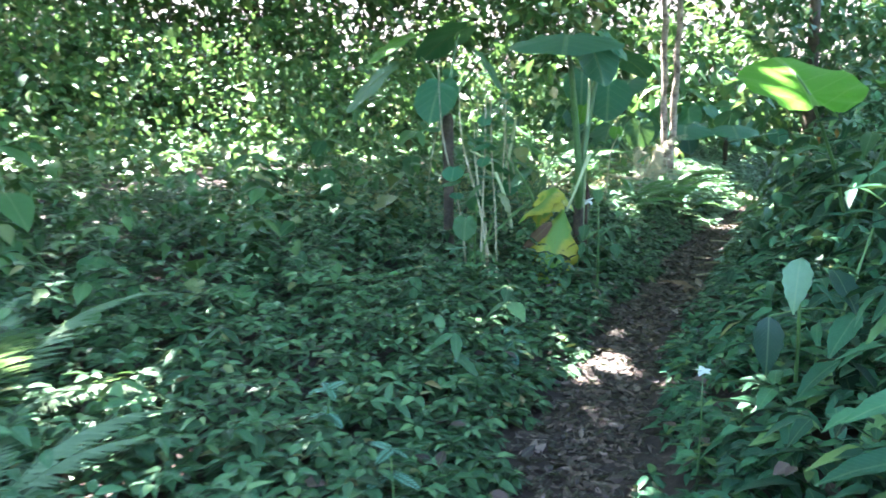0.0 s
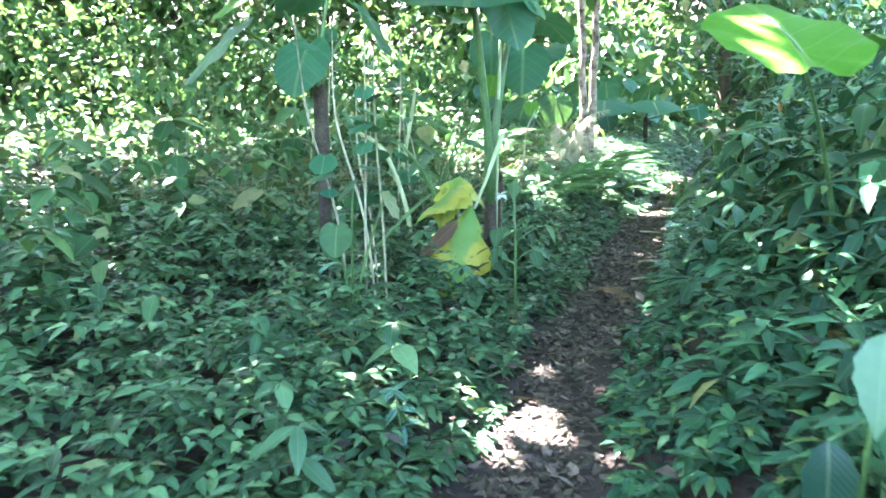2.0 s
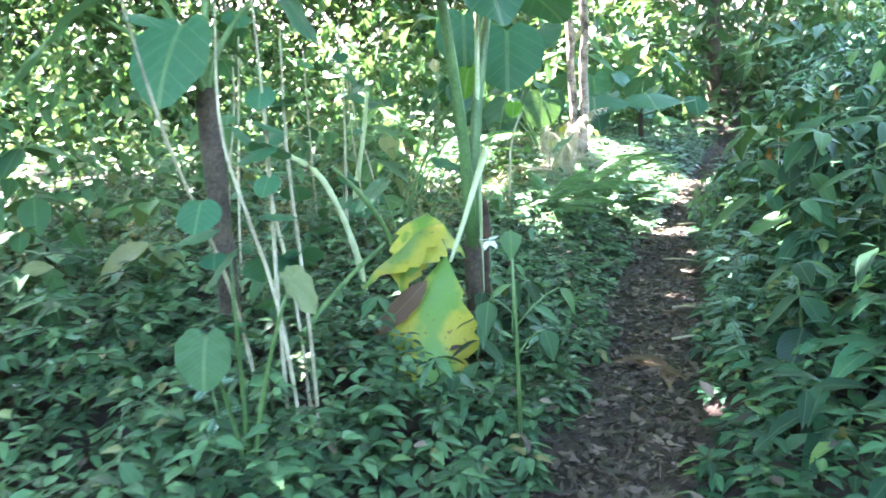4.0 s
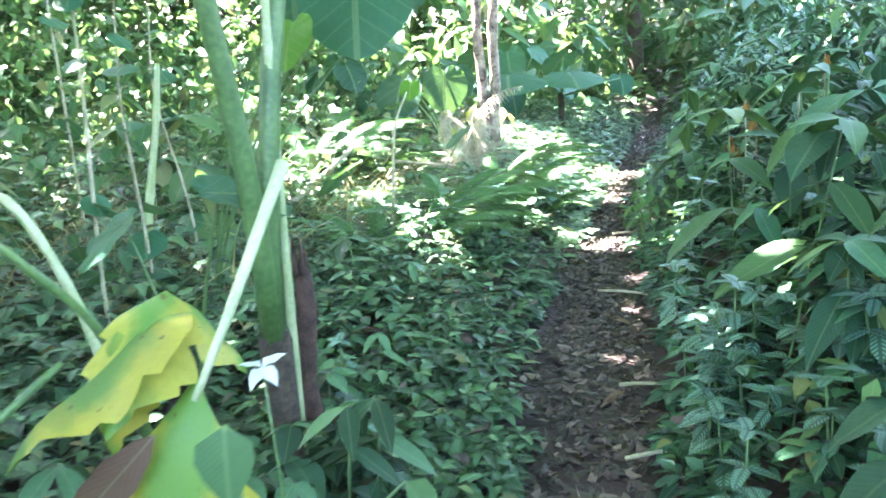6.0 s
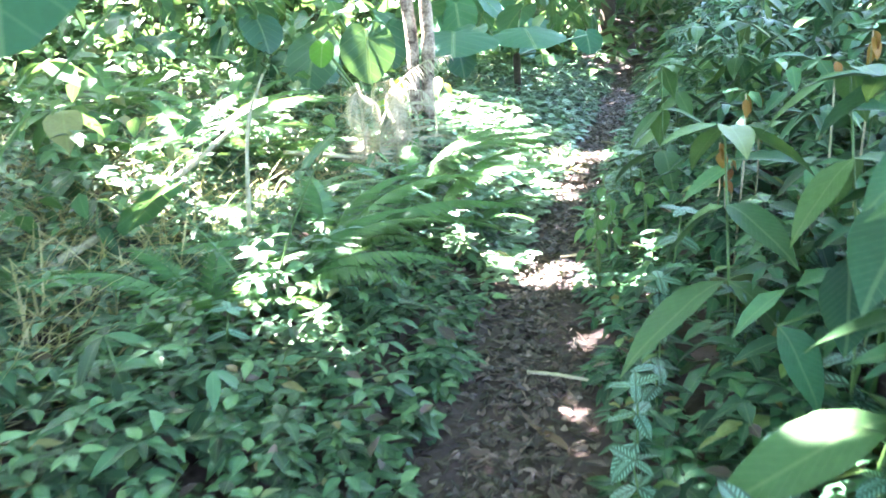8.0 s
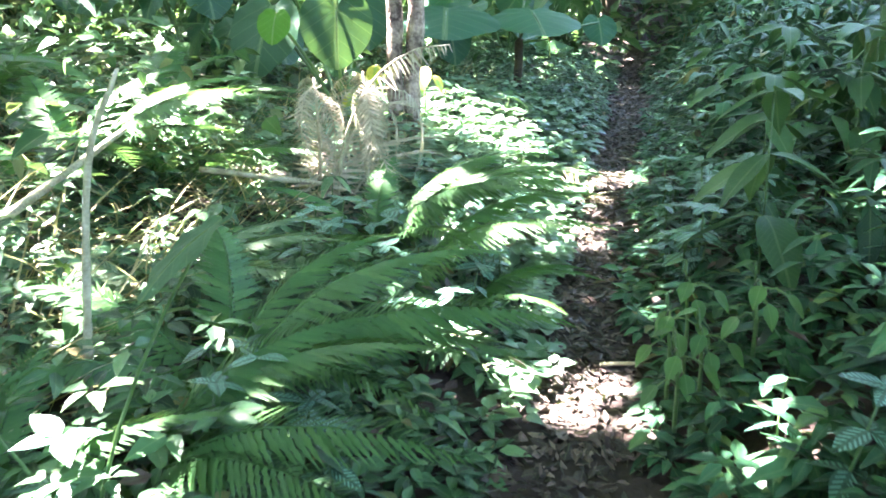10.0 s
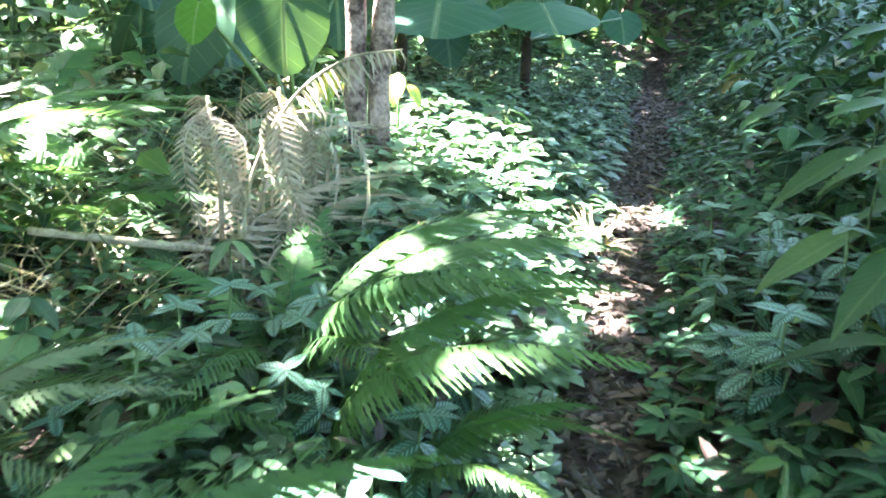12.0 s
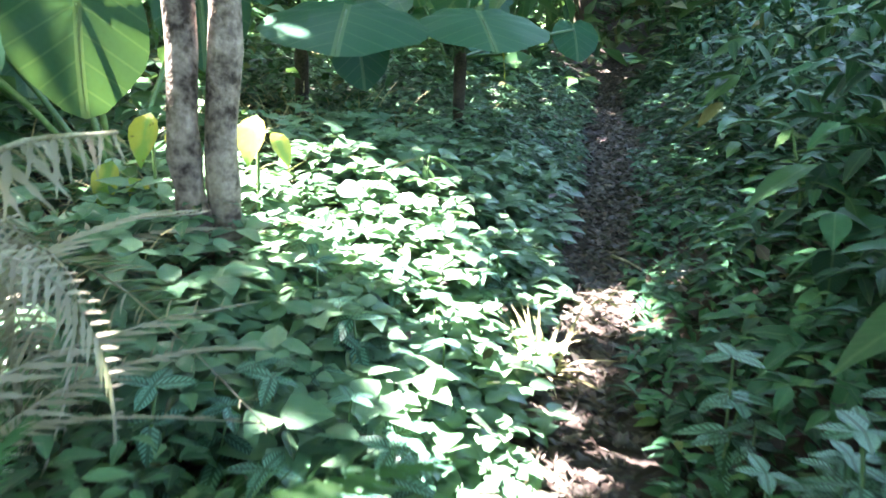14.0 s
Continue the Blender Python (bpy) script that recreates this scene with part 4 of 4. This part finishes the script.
spots += [tuple(p) for p in spread(900, 1, 7, 9.6, 13.4, lambda x, y: (offset(x, y) < -0.36) & (offset(x, y) > -1.1) & (wave(x, y, 1.4) > -0.3))[:45]]
spots += [tuple(p) for p in spread(300, 0, 5, 2.5, 9.6, lambda x, y: (offset(x, y) < -0.4) & (offset(x, y) > -1.3))[:14]]
for cx, cy, n in ((4.68, 11.5, 30), (4.95, 11.9, 14), (3.2, 7.7, 22), (3.15, 8.0, 10), (3.3, 8.2, 8), (4.18, 12.4, 14), (3.66, 11.08, 10), (3.55, 11.5, 9), (4.6, 11.3, 10)):
    spots += [(cx + rng.normal(0, 0.2), cy + rng.normal(0, 0.22)) for _ in range(int(n))]
spots = [p for p in spots if abs(float(offset(*p))) > 0.34]
plant_out(models, spots)

# ---- broad-leaved plants on the bank ----
OBLONG = leaf(6, 0.36, 0.85, 0.28, 0.35, 0.0, 0.012)
OVAL = leaf(5, 0.62, 0.75, 0.22, 0.3, 0.0, 0.015)
models = [herb_plant("bank_plant", "leafy green plant with long pointed leaves on the bank", "plant", "leafy plants on the bank", BANK, OBLONG, 0.5, 3, 0.24, -8),
          herb_plant("bank_plant", "leafy green plant with oval leaves on the bank", "plant", "leafy plants on the bank", BANK, OVAL, 0.42, 3, 0.17, -15),
          herb_plant("bank_plant", "tall green plant with long narrow leaves on the bank", "plant", "leafy plants on the bank", WILD, OBLONG, 0.7, 3, 0.27, -4)]
spots = [tuple(p) for p in spread(1200, 0, 9, 2.2, 16, lambda x, y: (offset(x, y) > 0.6 + 0.35 * (y < 6.5)) & (offset(x, y) < 1.7))[:64]]
plant_out(models, spots, 0.75, 1.25)
models = [herb_plant("herb_plant", "young green plant with oval leaves beside the trail", "plant", "leafy plants beside the trail", HERB, OVAL, 0.3, 2, 0.13, -12),
          herb_plant("herb_plant", "young green plant with pointed leaves beside the trail", "plant", "leafy plants beside the trail", HERB, OBLONG, 0.34, 3, 0.15, -10)]
spots = [tuple(p) for p in spread(1500, -3, 6, 2.0, 13, lambda x, y: (offset(x, y) < -0.5) & (offset(x, y) > -2.4))[:60]]
spots += [(1.74, 7.3), (1.86, 7.36), (1.64, 7.24), (1.92, 7.58), (1.8, 7.2), (1.95, 7.42), (1.7, 7.4)]
plant_out(models, spots, 0.75, 1.3)

models = [herb_plant("bush_plant", "leafy green plant with broad leaves among the bushes", "plant", "leafy plants among the bushes", WILD, OVAL, hh, 3, sz, -12) for hh, sz in ((0.55, 0.2), (0.75, 0.24), (0.45, 0.16))]
spots = [tuple(p) for p in spread(1500, -7, 6, 4.0, 19, lambda x, y: (offset(x, y) < -1.9) & (offset(x, y) > -5.0))[:90]]
plant_out(models, spots, 0.7, 1.35)


# ---- single leaves and flowers that catch the eye ----
def lone_plant(name, base, leaves, label, shape, material, stalk=STALK):
    """A stem from the ground with a few large leaves: (place, yaw, pitch, roll, length)."""
    x, y = base
    t = thing(name, (x, y, gz(x, y)), label, "plant")
    top = max((Vector(p[0]) for p in leaves), key=lambda q: q.z) - t.location
    part("stem", tube([(0, 0, -0.03), (top.x * 0.3, top.y * 0.3, top.z * 0.55), top], (0.008, 0.007, 0.004), 6).mesh("stem", stalk), t)
    me = shape.mesh("leaf", material)
    for p, yaw, pitch, roll, length in leaves:
        q = Vector(p) - t.location
        f = min(1.0, max(0.1, q.z / top.z))
        from_ = Vector((top.x * f * f, top.y * f * f, top.z * f * 0.92))
        if (q - from_).length > 0.02:
            part("petiole", tube(arc(from_, q, 0.02, 4), (0.004, 0.004, 0.003, 0.003), 5).mesh("petiole", stalk), t)
        part("leaf", me, t, Matrix.Translation(q) @ pose(0, 0, 0, pitch, roll, yaw) @ Matrix.Scale(length, 4))
    return t


TOOTHED = leaf(9, 0.5, 0.72, 0.25, 0.3, 0.06, 0.012)
lone_plant("broadleaf_plant", (2.18, 3.85), [((2.13, 3.78, 0.92), -165, -28, 0, 0.19), ((1.88, 3.66, 0.78), 165, -62, 0, 0.2), ((2.12, 3.68, 0.66), -160, -45, 0, 0.2), ((2.32, 3.9, 1.05), -60, -20, 0, 0.2), ((2.2, 3.7, 0.78), 120, -30, 0, 0.2)],
           "leafy green plant with large drooping oval leaves", TOOTHED, BANK)
lone_plant("broadleaf_plant", (2.05, 3.8), [((1.98, 3.68, 0.98), 150, -52, 0, 0.19)], "slender plant with one pale toothed leaf", TOOTHED, PALE_BANK)
lone_plant("broadleaf_plant", (5.98, 12.98), [((5.86, 12.84, 0.75), 96, -8, 0, 0.32), ((5.93, 13.08, 0.83), 20, 10, 0, 0.28), ((6.07, 12.87, 0.78), -90, -10, 0, 0.28), ((5.93, 12.76, 0.66), 170, -25, 0, 0.26)],
           "leafy plant with one long pale sunlit leaf", OBLONG, WILD)
lone_plant("broadleaf_plant", (3.85, 8.25), [((3.62, 8.12, 0.88), 160, -62, 0, 0.2), ((3.7, 8.04, 1.0), 118, -18, 0, 0.27), ((3.55, 8.22, 0.7), 200, -40, 0, 0.2), ((3.85, 8.08, 1.12), 90, -15, 0, 0.28), ((3.9, 8.3, 1.2), 20, -20, 0, 0.25)],
           "leafy plant with broad bluish-green drooping leaves", OVAL, BANK)
for px, py, pz in ((4.05, 10.3, 0.42), (4.14, 10.36, 0.5), (4.0, 10.16, 0.36), (4.24, 10.16, 0.56), (4.1, 10.2, 0.4)):
    lone_plant("young_plant", (px + 0.04, py + 0.03), [((px - 0.03, py - 0.03, pz), 130, -28, 0, 0.08), ((px + 0.05, py - 0.04, pz - 0.03), -150, -30, 0, 0.085), ((px, py + 0.05, pz + 0.04), 60, -12, 0, 0.075), ((px - 0.05, py + 0.02, pz - 0.12), 100, -35, 0, 0.085), ((px + 0.04, py, pz - 0.14), -110, -35, 0, 0.08), ((px, py - 0.03, pz - 0.06), 175, -40, 0, 0.08)],
               "young yellow-green plant with oval leaves on the bank", OVAL, YOUNG)
lone_plant("heart_leaved_plant", (1.74, 6.5), [((1.71, 6.42, 0.92), 172, -68, 0, 0.1), ((1.64, 6.5, 0.66), 150, -60, 0, 0.12), ((1.86, 6.62, 0.5), -160, -50, 0, 0.12), ((1.95, 6.75, 0.62), -120, -50, 0, 0.13)],
           "slender plant with a few drooping heart-shaped leaves", HEART, WILD)
lone_plant("curled_plant", (4.772, 14.087), [((4.738, 14.03, 0.506), 80, -10, 0, 0.2), ((4.784, 14.03, 0.517), -80, -15, 0, 0.22), ((4.772, 14.087, 0.46), 190, -30, 0, 0.18)], "small plant with bright arching leaves", OBLONG, WILD)


def flower(place, size, label):
    x, y, z = place
    g = gz(x, y)
    t = thing("white_flower", (x, y, g), label, "flower", "white flowers")
    part("stem", tube([(0, 0, -0.02), (0.01, 0.02, (z - g) * 0.6), (0, 0, z - g)], (0.004, 0.003, 0.002), 5).mesh("stem", STALK), t)
    me = leaf(3, 0.7, 0.7, 0.3, 0.3, 0, 0.05).mesh("petal", PETAL)
    for k in range(5):
        part("petal", me, t, pose(0, 0, z - g, rng.uniform(-30, 40), 0, k * 72) @ Matrix.Scale(size, 4))


flower((1.67, 3.66, 0.58), 0.035, "small white flower beside the trail")
flower((1.72, 6.98, 0.77), 0.05, "white flower with broad petals in the herbs")


def straw_tuft():
    x, y = (4.9, 12.92)
    t = thing("straw_tuft", (x, y, gz(x, y)), "tuft of dry straw-coloured grass at the trail's edge", "grass")
    me = leaf(3, 0.07, 0.6, 0.4, 0.35).mesh("blade", STRAW)
    for k in range(34):
        part("blade", me, t, pose(rng.normal(0, 0.03), rng.normal(0, 0.03), 0, rng.uniform(10, 80), 0, rng.uniform(0, 360)) @ Matrix.Scale(rng.uniform(0.16, 0.3), 4))


straw_tuft()

# orange dead leaves caught in the bank, a yellow one among the big stalks
for i, (x, y, z) in enumerate(((4.33, 9.7, 0.8), (4.31, 9.62, 0.68), (4.36, 9.66, 0.74), (4.3, 9.5, 1.02), (4.27, 9.0, 1.17), (4.48, 9.1, 1.25), (4.4, 9.55, 0.9), (3.76, 8.22, 0.5))):
    g = gz(x, y)
    t = thing("withered_plant", (x, y, g), "withered stem with orange-brown dead leaves", "plant", "withered plants on the bank")
    part("stem", tube([(0, 0, -0.02), (0.02, 0.01, max(0.1, (z - g)) * 0.6), (0, 0, max(0.12, z - g))], (0.005, 0.004, 0.003), 5).mesh("stem", DRY), t)
    me = OVAL.mesh("leaf", ORANGE)
    for k in range(3):
        part("leaf", me, t, pose(0, 0, max(0.12, z - g) - 0.02 * k, rng.uniform(-75, -35), rng.uniform(-30, 30), rng.uniform(90, 270)) @ Matrix.Scale(rng.uniform(0.05, 0.085), 4))
for px, py, pz in ((3.64, 13.35, 0.84), (3.98, 13.42, 0.82), (3.5, 13.45, 0.66)):
    lone_plant("yellowed_plant", (px, py), [((px, py, pz), 150, -50, 0, 0.18), ((px + 0.05, py, pz - 0.06), 220, -40, 0, 0.14)], "plant with yellow withering leaves by the trunks", OVAL, YELLOW)


# ---- dry grass and withered scraps between the herbs ----
def dry_matter(name, label, shape, material, n, box, keep, low, high, pitch, size):
    xy = spread(n, *box, keep)
    k = len(xy)
    p = np.c_[xy, ground_z(xy[:, 0], xy[:, 1]) + rng.uniform(low, high, k)]
    me = shape.many(name, material, turn_of(rng.uniform(0, 6.28, k), rng.uniform(*pitch, k), rng.normal(0, 0.5, k)), p, rng.uniform(*size, k))
    tagged(new(name, me), label, "dry grass" if "grass" in name else "leaf litter", kind="stuff")


dry_matter("dry_grass", "thin dry tan grass blades among the bushes", leaf(3, 0.02, 0.7, 0.5, 0.45), STRAW, 24000, (-5, 6, 8.6, 16), lambda x, y: (offset(x, y) < -1.35) & (offset(x, y) > -4.5) & (wave(x, y, 1.2) > -0.45), 0.0, 0.15, (0.2, 1.3), (0.2, 0.55))
dry_matter("withered_scraps", "withered brown leaf scraps caught in the herbs", leaf(2, 0.5, 0.75, 0.6, -0.2), LITTER, 9000, (-6, 10, 1, 18), lambda x, y: (np.abs(offset(x, y)) > 0.22) & (offset(x, y) > -4.5) & (offset(x, y) < 2.2), 0.02, 0.22, (-0.6, 0.4), (0.04, 0.1))
models = [herb_plant("ginger_plant", "tall dark plant with long upright strap leaves", "plant", "strap-leaved plants", WILD, OBLONG, hh, 3, 0.42, 28) for hh in (0.55, 0.75)]
plant_out(models, [(2.702, 14.145), (3.162, 14.835), (3.565, 14.662), (2.185, 14.49), (1.61, 14.95), (2.875, 15.64), (3.795, 15.64), (1.035, 13.34), (0.46, 14.26), (1.38, 13.11)], 0.8, 1.2)


# ---- dark rotten stump behind the tall stalks ----
def stump(x, y, top):
    t = thing("stump", (x, y, gz(x, y)), "dark reddish-brown rotten stump beside the tall stalks", "stump")
    f = np.linspace(0, 1, 12)
    part("trunk", tube([(0.012 * math.sin(g * 9), 0.01 * math.cos(g * 7), top * g - 0.04) for g in f], [0.032 * (1.25 - 0.4 * g) * rng.uniform(0.9, 1.12) for g in f], 11).mesh("trunk", ROT), t)
    for k in range(6):
        a = k * 1.05
        part("splinter", tube([(0.018 * math.cos(a), 0.018 * math.sin(a), top - 0.06), (0.022 * math.cos(a), 0.022 * math.sin(a), top + rng.uniform(0.0, 0.05))], (0.012, 0.002), 5).mesh("splinter", ROT), t)


ROT = rough_mat("rotten_wood", (0.026, 0.014, 0.011), (0.10, 0.055, 0.042), 22.0, 0.95, 0.012)
stump(1.8, 7.7, 0.72)


# ---- long brown leaves fallen on the trail ----
def fallen_leaf(x, y, yaw, length, material, label):
    t = thing("dead_leaf", (x, y, gz(x, y)), label, "leaf", "large dead leaves on the trail")
    part("blade", leaf(8, 0.22, 0.8, 0.35, 0.02, 0.04, 0.012, 0.1).mesh("blade", material), t, pose(0, 0, 0.018, 3, rng.uniform(-12, 12), yaw) @ Matrix.Scale(length, 4))


for x, y, yaw, length in ((2.52, 7.55, 195, 0.42), (2.62, 7.35, 160, 0.3), (2.4, 7.5, 230, 0.26), (3.35, 8.9, 20, 0.2), (4.55, 11.5, 100, 0.22), (3.0, 8.2, 130, 0.2), (1.75, 5.6, 70, 0.22), (5.0, 12.6, 30, 0.2)):
    fallen_leaf(x, y, yaw, length, ORANGE_BROWN, "long brown dead leaf lying on the trail")
